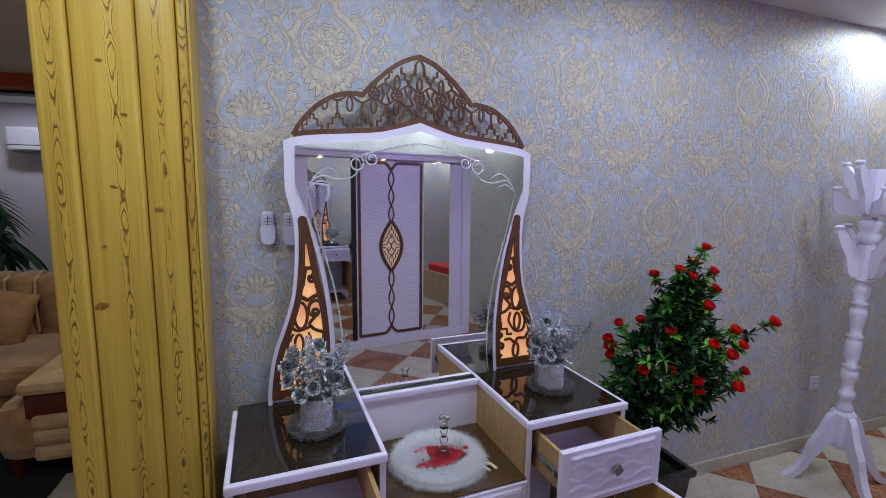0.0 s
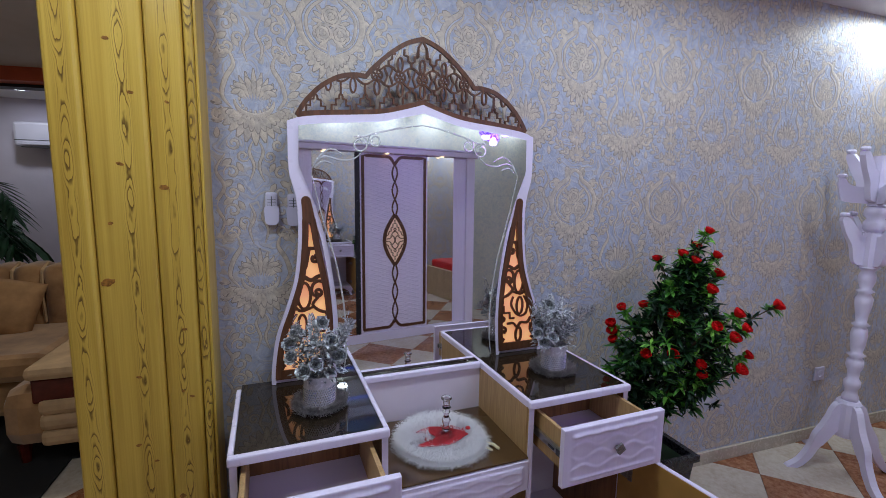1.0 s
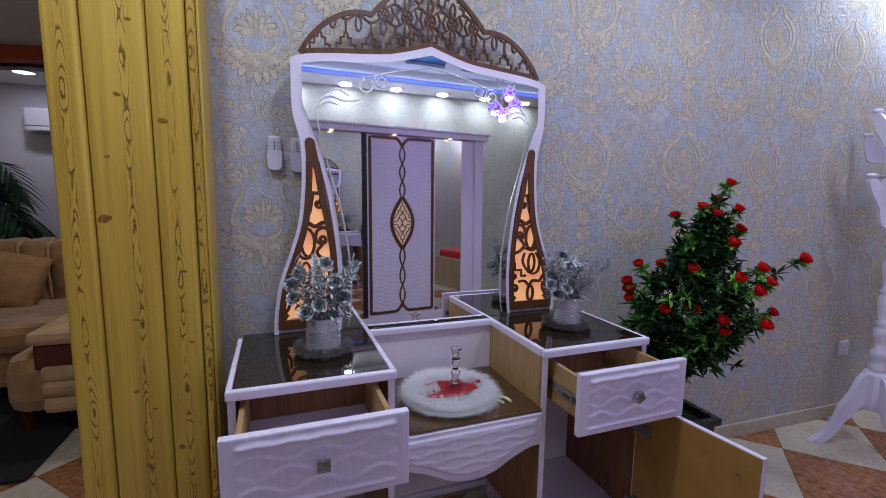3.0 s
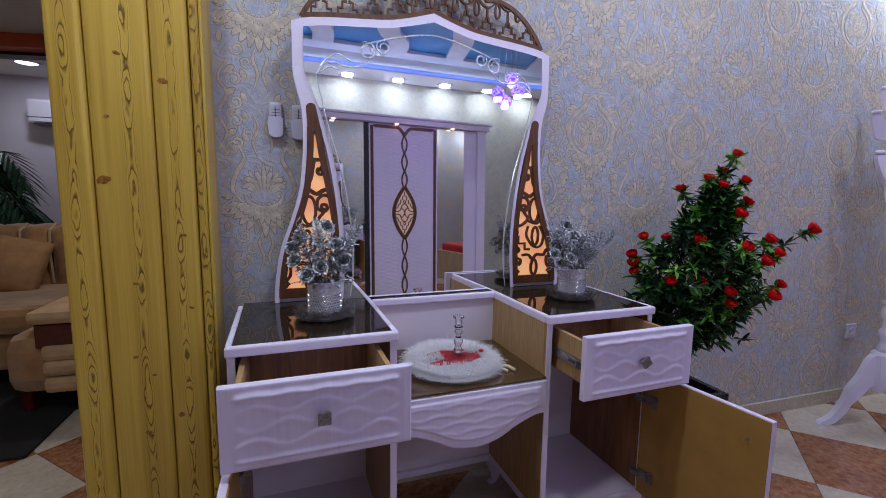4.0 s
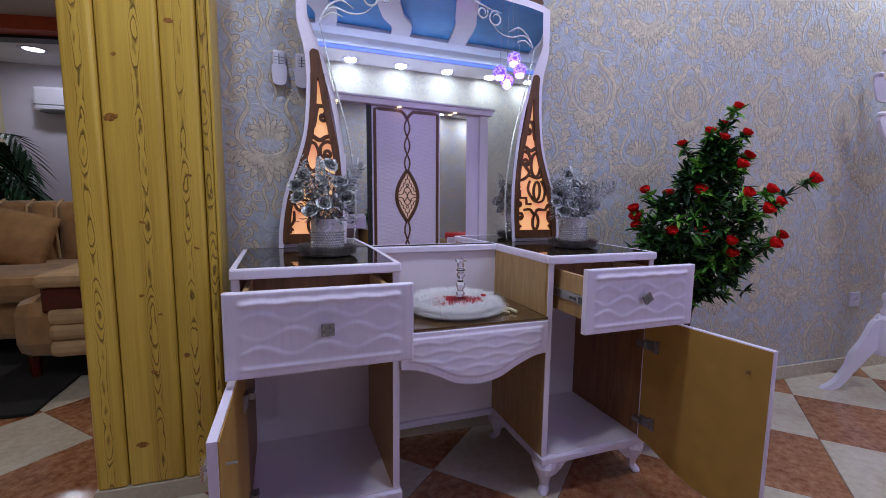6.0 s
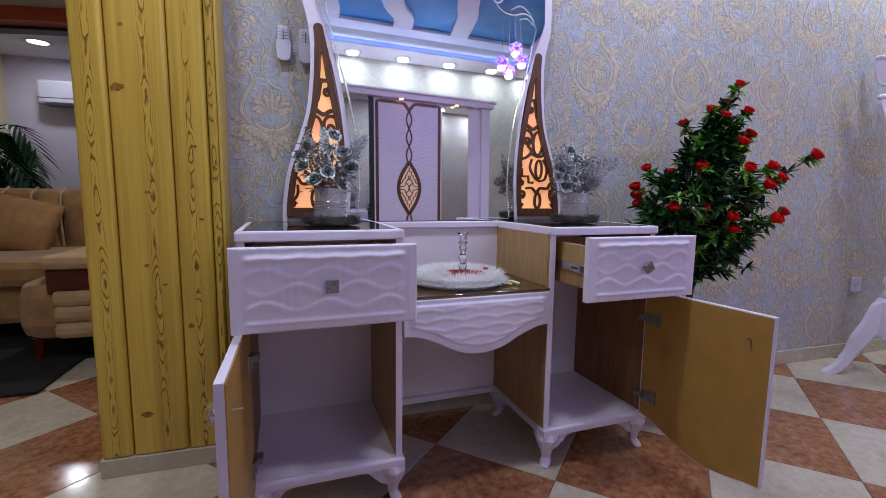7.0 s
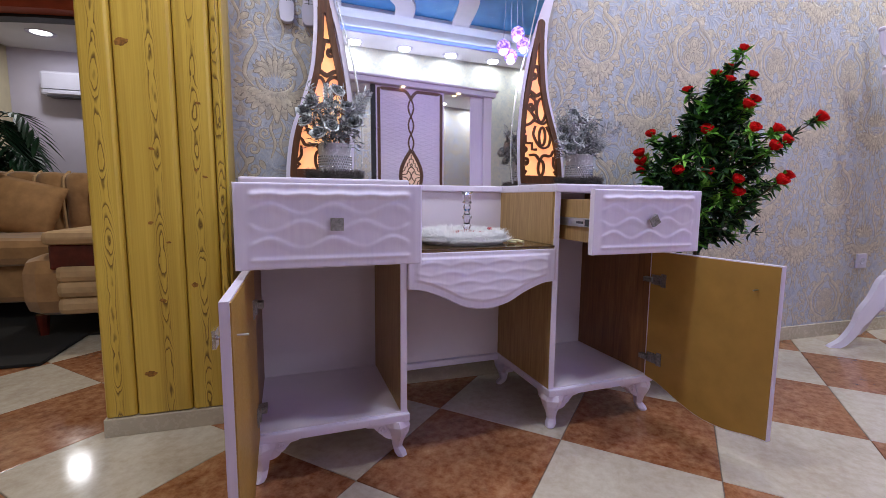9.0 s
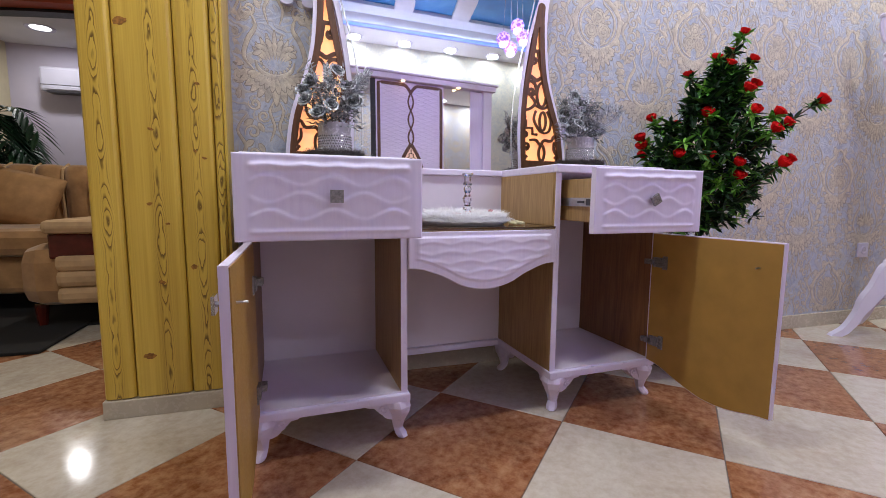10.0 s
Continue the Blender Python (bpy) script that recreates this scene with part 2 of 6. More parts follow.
sky_mat.color(sky_mat.ramp(f1, [(0.3, (0.03, 0.21, 0.54)), (0.6, (0.055, 0.31, 0.70)), (0.8, (0.14, 0.44, 0.80))]))
cloud_mat = plain("white_ceiling_gypsum", (0.78, 0.80, 0.86), 0.5, var=0.04)

velvet = Mat("brown_velvet", 0.85)
f1 = velvet.noise(velvet.obj(), 7.0, 5)
velvet.color(velvet.ramp(f1, [(0.3, (0.21, 0.098, 0.034)), (0.7, (0.47, 0.255, 0.105))]))
velvet.b.inputs["Sheen Weight"].default_value = 0.5
velvet_mid = plain("mid_brown_velvet", (0.37, 0.20, 0.085), 0.85, var=0.2, scale=10)
velvet_light = plain("tan_velvet", (0.50, 0.32, 0.17), 0.8, var=0.2, scale=10)
mahogany = plain("mahogany_gloss", (0.085, 0.012, 0.008), 0.2, var=0.35, scale=14)
rug_mat = plain("black_shag", (0.010, 0.009, 0.010), 0.95, var=0.4, scale=60, bump=0.6)

leaf_mat = Mat("glossy_green_leaf", 0.5, 0.0, 0.3)
isl = leaf_mat.t.nodes.new("ShaderNodeNewGeometry").outputs["Random Per Island"]
leaf_mat.color(leaf_mat.ramp(isl, [(0.0, (0.004, 0.017, 0.007)), (0.55, (0.010, 0.040, 0.012)), (0.85, (0.028, 0.10, 0.018)), (1.0, (0.08, 0.22, 0.035))]))
fresh_mat = Mat("fresh_green_leaf", 0.5, 0.0, 0.3)
isl = fresh_mat.t.nodes.new("ShaderNodeNewGeometry").outputs["Random Per Island"]
fresh_mat.color(fresh_mat.ramp(isl, [(0.0, (0.045, 0.16, 0.018)), (0.5, (0.125, 0.36, 0.040)), (1.0, (0.26, 0.52, 0.075))]))
palm_mat = plain("palm_green", (0.022, 0.075, 0.035), 0.5, var=0.5, scale=8)
twig_mat = plain("brown_twig", (0.075, 0.045, 0.022), 0.8)
rose_mat = Mat("red_silk_rose", 0.75, 0.0, 0.12)
isl = rose_mat.t.nodes.new("ShaderNodeNewGeometry").outputs["Random Per Island"]
rose_mat.color(rose_mat.ramp(isl, [(0.0, (0.50, 0.004, 0.006)), (1.0, (0.80, 0.010, 0.012))]))
white_petal = plain("white_petal", (0.75, 0.75, 0.72), 0.6)
pot_mat = plain("black_glazed_pot", (0.018, 0.018, 0.022), 0.28)
soil = plain("dark_moss", (0.02, 0.045, 0.012), 0.9, bump=0.5, scale=40)
silver = Mat("silver_foil", 0.34, 0.38)
isl = silver.t.nodes.new("ShaderNodeNewGeometry").outputs["Random Per Island"]
mott = silver.noise(silver.obj(), 160.0, 3)
silver.color(silver.mix(0.5, silver.ramp(isl, [(0.0, (0.09, 0.095, 0.11)), (0.5, (0.31, 0.325, 0.36)), (1.0, (0.80, 0.82, 0.87))]),
                        silver.ramp(mott, [(0.40, (0.12, 0.125, 0.14)), (0.62, (0.74, 0.76, 0.80))]))).bump(mott, 0.5, 0.002)
rhine = plain("rhinestone_band", (0.60, 0.59, 0.62), 0.15, 0.8, 0.3, 120)
pot_silver = plain("silver_ceramic", (0.60, 0.57, 0.64), 0.25, 0.2, 0.06)
fur_dark = plain("charcoal_fur", (0.23, 0.205, 0.21), 0.9, var=0.5, scale=50)
fur_white = Mat("white_fur", 0.9)
fur_white.color((0.92, 0.91, 0.93))
thin = fur_white.n("ShaderNodeBsdfTranslucent", Color=(0.93, 0.92, 0.94, 1))
blend = fur_white.t.nodes.new("ShaderNodeMixShader")
blend.inputs[0].default_value = 0.5
fur_white.link(fur_white.b.outputs[0], blend.inputs[1])
fur_white.link(thin.outputs[0], blend.inputs[2])
fur_white.link(blend.outputs[0], fur_white.t.nodes["Material Output"].inputs[0])
red_petal = plain("dark_red_petals", (0.42, 0.012, 0.022), 0.6, var=0.3, scale=40)
cream_tag = plain("cream_ribbon", (0.75, 0.68, 0.42), 0.5)
crystal = Mat("clear_crystal", 0.02)
crystal.b.inputs["Transmission Weight"].default_value = 1.0
crystal.b.inputs["IOR"].default_value = 1.5
crystal.color((0.97, 0.97, 1.0))
oval_pale = plain("pale_salmon_lit_panel", (0.85, 0.62, 0.48), 0.5, var=0.06).glow((1.0, 0.60, 0.40), 0.28)
red_fabric = plain("red_satin", (0.50, 0.012, 0.015), 0.5, var=0.2)
bed_wood = plain("pale_oak_board", (0.42, 0.30, 0.17), 0.5, var=0.15)


# ---------------------------------------------------------------- mesh helpers
def part(name, bm, mat, parent=None, label="", smooth=False, flip=True):
    """Link a bmesh as one mesh object, under a thing or part when parent is given."""
    if flip:
        bmesh.ops.recalc_face_normals(bm, faces=bm.faces)
    me = bpy.data.meshes.new(name)
    bm.to_mesh(me)
    bm.free()
    me.materials.append(mat.m if isinstance(mat, Mat) else mat)
    if smooth:
        me.polygons.foreach_set("use_smooth", [True] * len(me.polygons))
    ob = new(name, me)
    if parent is not None:
        ob.parent = parent
    if label:
        ob["label"] = label
    return ob


def thing(name, m=None, label="", category="", group="", kind=""):
    ob = new(name)
    ob.empty_display_size = 0.05
    if m is not None:
        ob.matrix_world = m
    return tagged(ob, label, category, group, kind)


def mesh():
    return bmesh.new()


def box(bm, x0, x1, y0, y1, z0, z1, bevel=0.0, seg=2):
    vs = [bm.verts.new((x, y, z)) for x in (x0, x1) for y in (y0, y1) for z in (z0, z1)]
    fs = [bm.faces.new([vs[i] for i in q]) for q in ((0, 1, 3, 2), (4, 6, 7, 5), (0, 4, 5, 1), (2, 3, 7, 6), (0, 2, 6, 4), (1, 5, 7, 3))]
    if bevel:
        es = list({e for f in fs for e in f.edges})
        bmesh.ops.bevel(bm, geom=es, offset=bevel, segments=seg, affect="EDGES", profile=0.5)
    return bm


def boxes(*args, bevel=0.0):
    bm = mesh()
    for a in args:
        box(bm, *a, bevel=bevel)
    return bm


def lathe(bm, prof, cx=0, cy=0, seg=24, cap=True):
    rings = []
    for r, z in prof:
        rings.append([bm.verts.new((cx + r * math.cos(2 * math.pi * i / seg), cy + r * math.sin(2 * math.pi * i / seg), z)) for i in range(seg)])
    for a, b in zip(rings, rings[1:]):
        for i in range(seg):
            bm.faces.new((a[i], a[(i + 1) % seg], b[(i + 1) % seg], b[i]))
    if cap:
        bm.faces.new(rings[0][::-1])
        bm.faces.new(rings[-1])
    return bm


def tube(bm, pts, r, seg=6, taper=None):
    """A round rod along points; taper: the radius at its end."""
    pts = [Vector(p) for p in pts]
    rings = []
    for i, p in enumerate(pts):
        d = (pts[min(i + 1, len(pts) - 1)] - pts[max(i - 1, 0)]).normalized()
        a = d.orthogonal().normalized() if i == 0 else (prev - d * prev.dot(d)).normalized()
        prev = a
        b = d.cross(a)
        k = i / (len(pts) - 1)
        rr = r if taper is None else r + (taper - r) * k
        rings.append([bm.verts.new(p + rr * (a * math.cos(2 * math.pi * j / seg) + b * math.sin(2 * math.pi * j / seg))) for j in range(seg)])
    for u, v in zip(rings, rings[1:]):
        for j in range(seg):
            bm.faces.new((u[j], u[(j + 1) % seg], v[(j + 1) % seg], v[j]))
    bm.faces.new(rings[0][::-1])
    bm.faces.new(rings[-1])
    return bm


def smoothed(pts, n=8, closed=False):
    """Catmull-Rom through plane points."""
    out = []
    m = len(pts)
    for i in range(m if closed else m - 1):
        p = [pts[(i + k) % m] if closed else pts[min(max(i + k, 0), m - 1)] for k in (-1, 0, 1, 2)]
        for j in range(n):
            t = j / n
            out.append(tuple(0.5 * (2 * b + (c - a) * t + (2 * a - 5 * b + 4 * c - d) * t * t + (3 * b - a - 3 * c + d) * t ** 3) for a, b, c, d in zip(*p)))
    if not closed:
        out.append(tuple(pts[-1]))
    return out


def strip(bm, pts, width, d0, d1, put, closed=False, crown=1.0, ends=1.0):
    """A band along plane points: width across, from depth d0 to d1; crown narrows its face, ends its tips."""
    m = len(pts)
    rows = []
    for i, (u, w) in enumerate(pts):
        a, b = (pts[i - 1], pts[(i + 1) % m]) if closed else (pts[max(i - 1, 0)], pts[min(i + 1, m - 1)])
        du, dw = b[0] - a[0], b[1] - a[1]
        ln = math.hypot(du, dw) or 1
        k = 1.0 if closed else ends + (1 - ends) * min(1, 3 * min(i, m - 1 - i) / max(1, m - 1))
        nu, nw = -dw / ln * width / 2 * k, du / ln * width / 2 * k
        rows.append([bm.verts.new(put(u + s * nu * c, w + s * nw * c, d)) for s, d, c in ((1, d0, 1), (1, d1, crown), (-1, d1, crown), (-1, d0, 1))])
    for i in range(m if closed else m - 1):
        a, b = rows[i], rows[(i + 1) % m]
        for j in range(3):
            bm.faces.new((a[j], a[j + 1], b[j + 1], b[j]))
        bm.faces.new((a[3], a[0], b[0], b[3]))
    if not closed:
        bm.faces.new(rows[0])
        bm.faces.new(rows[-1][::-1])
    return bm


def plate(bm, outline, d0, d1, put):
    """A flat board with the given outline, between two depths."""
    a = [bm.verts.new(put(u, w, d0)) for u, w in outline]
    b = [bm.verts.new(put(u, w, d1)) for u, w in outline]
    bm.faces.new(a)
    bm.faces.new(b[::-1])
    for i in range(len(a)):
        j = (i + 1) % len(a)
        bm.faces.new((a[i], b[i], b[j], a[j]))
    return bm


def spiral(cu, cw, r0, r1, a0, turns, n=18):
    return [(cu + (r0 + (r1 - r0) * i / n) * math.cos(a0 + 2 * math.pi * turns * i / n),
             cw + (r0 + (r1 - r0) * i / n) * math.sin(a0 + 2 * math.pi * turns * i / n)) for i in range(n + 1)]


def leaf(bm, base, tip, width, up, curl=0.25):
    """One pointed leaf, folded along its rib."""
    base, tip = Vector(base), Vector(tip)
    d = tip - base
    side = d.cross(Vector(up))
    if side.length < 1e-6:
        side = d.orthogonal()
    side = side.normalized() * width / 2
    nrm = side.cross(d).normalized() * width * curl
    m1, m2 = base + d * 0.35, base + d * 0.72
    v = [bm.verts.new(p) for p in (base, m1 + side + nrm, m1, m1 - side + nrm, m2 + side * 0.75 + nrm * 0.6 - nrm * 0.5, m2 - nrm * 0.4, m2 - side * 0.75 + nrm * 0.1, tip - nrm)]
    for q in ((0, 1, 2), (0, 2, 3), (1, 4, 5, 2), (2, 5, 6, 3), (4, 7, 5), (5, 7, 6)):
        bm.faces.new([v[i] for i in q])


# ---------------------------------------------------------------- the setting
def wall(name, x0, x1, y0, y1, z0, z1, mat, label):
    return tagged(part(name, boxes((x0, x1, y0, y1, z0, z1)), mat), label, "wall", kind="structure")


wall_back = wall("wall_north", -0.50, RIGHT + 0.2, FRONT, FRONT + 0.2, 0, 2.9, paper, "wall in periwinkle wallpaper with beige embossed ornament")
wall("wall_east", RIGHT, RIGHT + 0.2, BACK - 0.2, FRONT, 0, 2.9, paper_far, "side wall in green and gold wallpaper")
wall("wall_south", LEFT, RIGHT, BACK - 0.2, BACK, 0, 2.9, paper_far, "wall in green and gold wallpaper behind the wardrobe")
wall("wall_west", LEFT - 0.2, LEFT, BACK - 0.2, 6.5, 0, 2.9, cream_paint, "cream painted side wall of the lounge")
wall("wall_lounge_far", LEFT, 1.5, 6.3, 6.5, 0, 2.9, lounge_paint, "pale lilac painted wall of the lounge")
wall("wall_lounge_side", 1.3, 1.5, FRONT + 0.2, 6.3, 0, 2.9, lounge_paint, "pale lilac painted wall of the lounge")

# ceiling of the bedroom: lowered rim, blue field with white gypsum waves
IN0, IN1, JN0, JN1 = -0.7, 3.4, -1.61, 0.50
bm = mesh()
box(bm, LEFT, RIGHT, BACK, JN0, SOFFIT, SKY)
box(bm, LEFT, RIGHT, JN1, FRONT, SOFFIT, SKY)
box(bm, LEFT, IN0, JN0, JN1, SOFFIT, SKY)
box(bm, IN1, RIGHT, JN0, JN1, SOFFIT, SKY)
tagged(part("ceiling_rim", bm, plaster), "white plaster ceiling rim with recessed lamps", "ceiling", kind="structure")
tagged(part("ceiling", boxes((LEFT, RIGHT, BACK, FRONT, SKY + 0.004, SKY + 0.15)), sky_mat), "glossy blue painted ceiling field", "ceiling", kind="structure")
bm = mesh()
for pts in ([(0.64, JN0), (0.62, -1.42), (0.58, -1.15), (0.42, -0.75), (0.60, -0.2), (0.45, JN1)],
            [(1.37, JN0), (1.34, -1.43), (1.28, -1.19), (1.13, -0.97), (1.00, -0.55), (1.20, -0.1), (1.05, JN1)],
            [(2.00, JN0), (1.93, -1.33), (1.83, -0.95), (1.73, -0.72), (1.62, -0.35), (1.80, 0.05), (1.66, JN1)],
            [(-0.15, JN0), (-0.22, -1.2), (-0.36, -0.7), (-0.2, 0.0), (-0.3, JN1)], [(2.95, JN0), (2.85, -1.1), (2.65, -0.6), (2.8, 0.0), (2.7, JN1)]):
    strip(bm, smoothed(pts, 8), 0.19, 0, 0.03, lambda u, w, d: (u, w, SKY - d))
tagged(part("ceiling_wave", bm, cloud_mat), "white gypsum waves across the blue ceiling", "ceiling trim", kind="structure")
bm = boxes((IN0, IN1, JN0, JN0 + 0.20, SKY - 0.031, SKY), (IN0, IN1, JN1 - 0.20, JN1, SKY - 0.031, SKY), (IN0, IN0 + 0.2, JN0 + 0.2, JN1 - 0.2, SKY - 0.031, SKY), (IN1 - 0.2, IN1, JN0 + 0.2, JN1 - 0.2, SKY - 0.031, SKY))
tagged(part("ceiling_border", bm, cloud_mat), "white gypsum border round the blue ceiling field", "ceiling trim", kind="structure")
bm = boxes((IN0, IN1, JN0 - 0.012, JN0 + 0.012, SOFFIT + 0.012, SOFFIT + 0.035), (IN0, IN1, JN1 - 0.012, JN1 + 0.012, SOFFIT + 0.012, SOFFIT + 0.035))
tagged(part("trim_led", bm, led_blue), "glowing blue LED strip along the ceiling rim", "light strip", kind="structure")
tagged(part("ceiling_lounge", boxes((LEFT, 1.3, FRONT + 0.2, 6.3, 2.40, 2.6), (LEFT, -0.5, FRONT, FRONT + 0.2, 2.40, 2.6)), plaster), "white plaster lounge ceiling", "ceiling", kind="structure")


def downlight(x, y, z, r=0.072):
    t = thing("downlight", pose(x, y, z), "round white recessed ceiling lamp, lit", "ceiling lamp", "recessed lamps")
    part("trim_ring", lathe(mesh(), [(r * 0.75, -0.001), (r, -0.004), (r * 1.25, -0.008), (r * 1.3, 0.0)], cap=False), plastic_white, t)
    part("diffuser", lathe(mesh(), [(r * 0.9, -0.002), (r * 0.85, -0.0045)], seg=20), lamp_glass, t)
    return t


for x, y in DOWN_BACK + DOWN_FRONT:
    downlight(x, y, SOFFIT)
# Second and third fittings are unseen, added to go with the fill lamps.
for x, y, z, r in ((-2.47, 5.65, 2.40, 0.10), (-0.6, 3.1, 2.40, 0.10), (-1.4, 0.4, 2.45, 0.05)):
    downlight(x, y, z, r)

# skirting
tagged(part("baseboard", boxes((-0.13, RIGHT, FRONT - 0.014, FRONT, 0.0, 0.072), bevel=0.002), skirting), "cream stone skirting along the papered wall", "skirting", kind="structure")

# ---------------------------------------------------------------- pine-clad pier
pier = tagged(part("wall_pier", boxes((-0.486, -0.135, 1.425, 1.56, 0.05, 2.9)), pine), "pier clad in varnished yellow pine planks", "clad pier", kind="structure")
PLANKS = ((-0.500, -0.4165), (-0.4135, -0.2615), (-0.2585, -0.163), (-0.160, -0.136))
for x0, x1 in PLANKS:
    bm = mesh()
    w = x1 - x0
    e = min(0.012, w * 0.3)
    xc = x0 + w * (0.62 if w > 0.12 else 0.5)
    prof = [(a - xc, b) for a, b in ((x0, 1.425), (x0, 1.410), (x0 + e * 0.4, 1.403), (x0 + e, 1.400), (x1 - e, 1.400), (x1 - e * 0.4, 1.403), (x1, 1.410), (x1, 1.425))]
    plate(bm, prof, 0.062, 2.9, lambda u, v, d: (u, v, d))
    part("plank", bm, pine, pier).location.x = xc
bm = boxes((-0.135, -0.126, 1.412, 1.549, 0.062, 2.9), bevel=0.003)
part("side_plank", bm, pine, pier)
bm = boxes((-0.504, -0.122, 1.394, 1.56, 0.0, 0.058), bevel=0.002)
part("plinth", bm, skirting, pier, "cream stone plinth under the pine planks")
KNOTS = ((-0.231, 1.455, 0.011), (-0.390, 1.178, 0.015), (-0.235, 0.465, 0.011), (-0.330, 0.88, 0.006), (-0.338, 1.52, 0.007), (-0.372, 1.35, 0.007), (-0.345, 0.66, 0.007),
         (-0.30, 0.60, 0.005), (-0.325, 0.42, 0.008), (-0.37, 0.19, 0.013), (-0.20, 1.02, 0.006), (-0.215, 0.82, 0.005), (-0.19, 0.80, 0.005), (-0.30, 1.72, 0.007), (-0.35, 1.86, 0.007), (-0.21, 1.70, 0.005))
rng = random.Random(9)
for x, z, r in KNOTS:
    bm = mesh()
    long, tilt = rng.uniform(0.9, 1.5), rng.uniform(-0.4, 0.4)
    ring = []
    for i in range(18):
        a = 2 * math.pi * i / 18
        q = r * (1 + rng.uniform(-0.18, 0.18))
        dx, dz = q * long * math.cos(a), q * 0.7 * math.sin(a)
        ring.append((x + dx - dz * tilt, z + dz + dx * tilt))
    plate(bm, ring, 1.401, 1.3994, lambda u, v, d: (u, d, v))
    part("knot", bm, knot_mat, pier)


# ---------------------------------------------------------------- wallpaper ornament
# Darker plates under the ornament: outlines whose colour carries its edge shade.
shade = mesh()


def petal(bm, u, w, ang, ln, wd, put, h=0.0018, lift=0.0):
    ca, sa = math.cos(ang), math.sin(ang)
    wd, ln = wd * 1.15, ln * 1.08
    k = 0.0013
    pts = [(0.06, 0.1), (0.3, 0.5), (0.65, 0.6), (1.0, 0.2), (1.0, -0.2), (0.65, -0.6), (0.3, -0.5), (0.06, -0.1)]
    shade.faces.new([shade.verts.new(put(u + ca * a * (ln + k) - sa * b * (wd + k), w + sa * a * (ln + k) + ca * b * (wd + k), 0.0003 + lift)) for a, b in pts])
    sh = [(0, 0), (0.3, 0.42), (0.62, 0.5), (0.85, 0.3), (1, 0), (0.85, -0.3), (0.62, -0.5), (0.3, -0.42)]
    ring = [bm.verts.new(put(u + ca * a * ln - sa * b * wd, w + sa * a * ln + ca * b * wd, 0.0005 + lift)) for a, b in sh]
    top = bm.verts.new(put(u + ca * ln * 0.55, w + sa * ln * 0.55, h + lift * 0.6))
    for i in range(8):
        bm.faces.new((ring[i], ring[(i + 1) % 8], top))


def rosette(bm, u, w, r, put):
    """A flat embossed rose: three rings of short petals."""
    for n, q, ln, lift in ((8, 0.50, 0.55, 0.0), (6, 0.22, 0.50, 0.0009), (3, 0.0, 0.36, 0.0018)):
        for i in range(n):
            a = 2 * math.pi * (i + 0.3 * n) / n
            petal(bm, u + q * r * math.cos(a), w + q * r * math.sin(a), a, ln * r, 0.62 * r if n > 3 else 0.4 * r, put, 0.0016, lift)


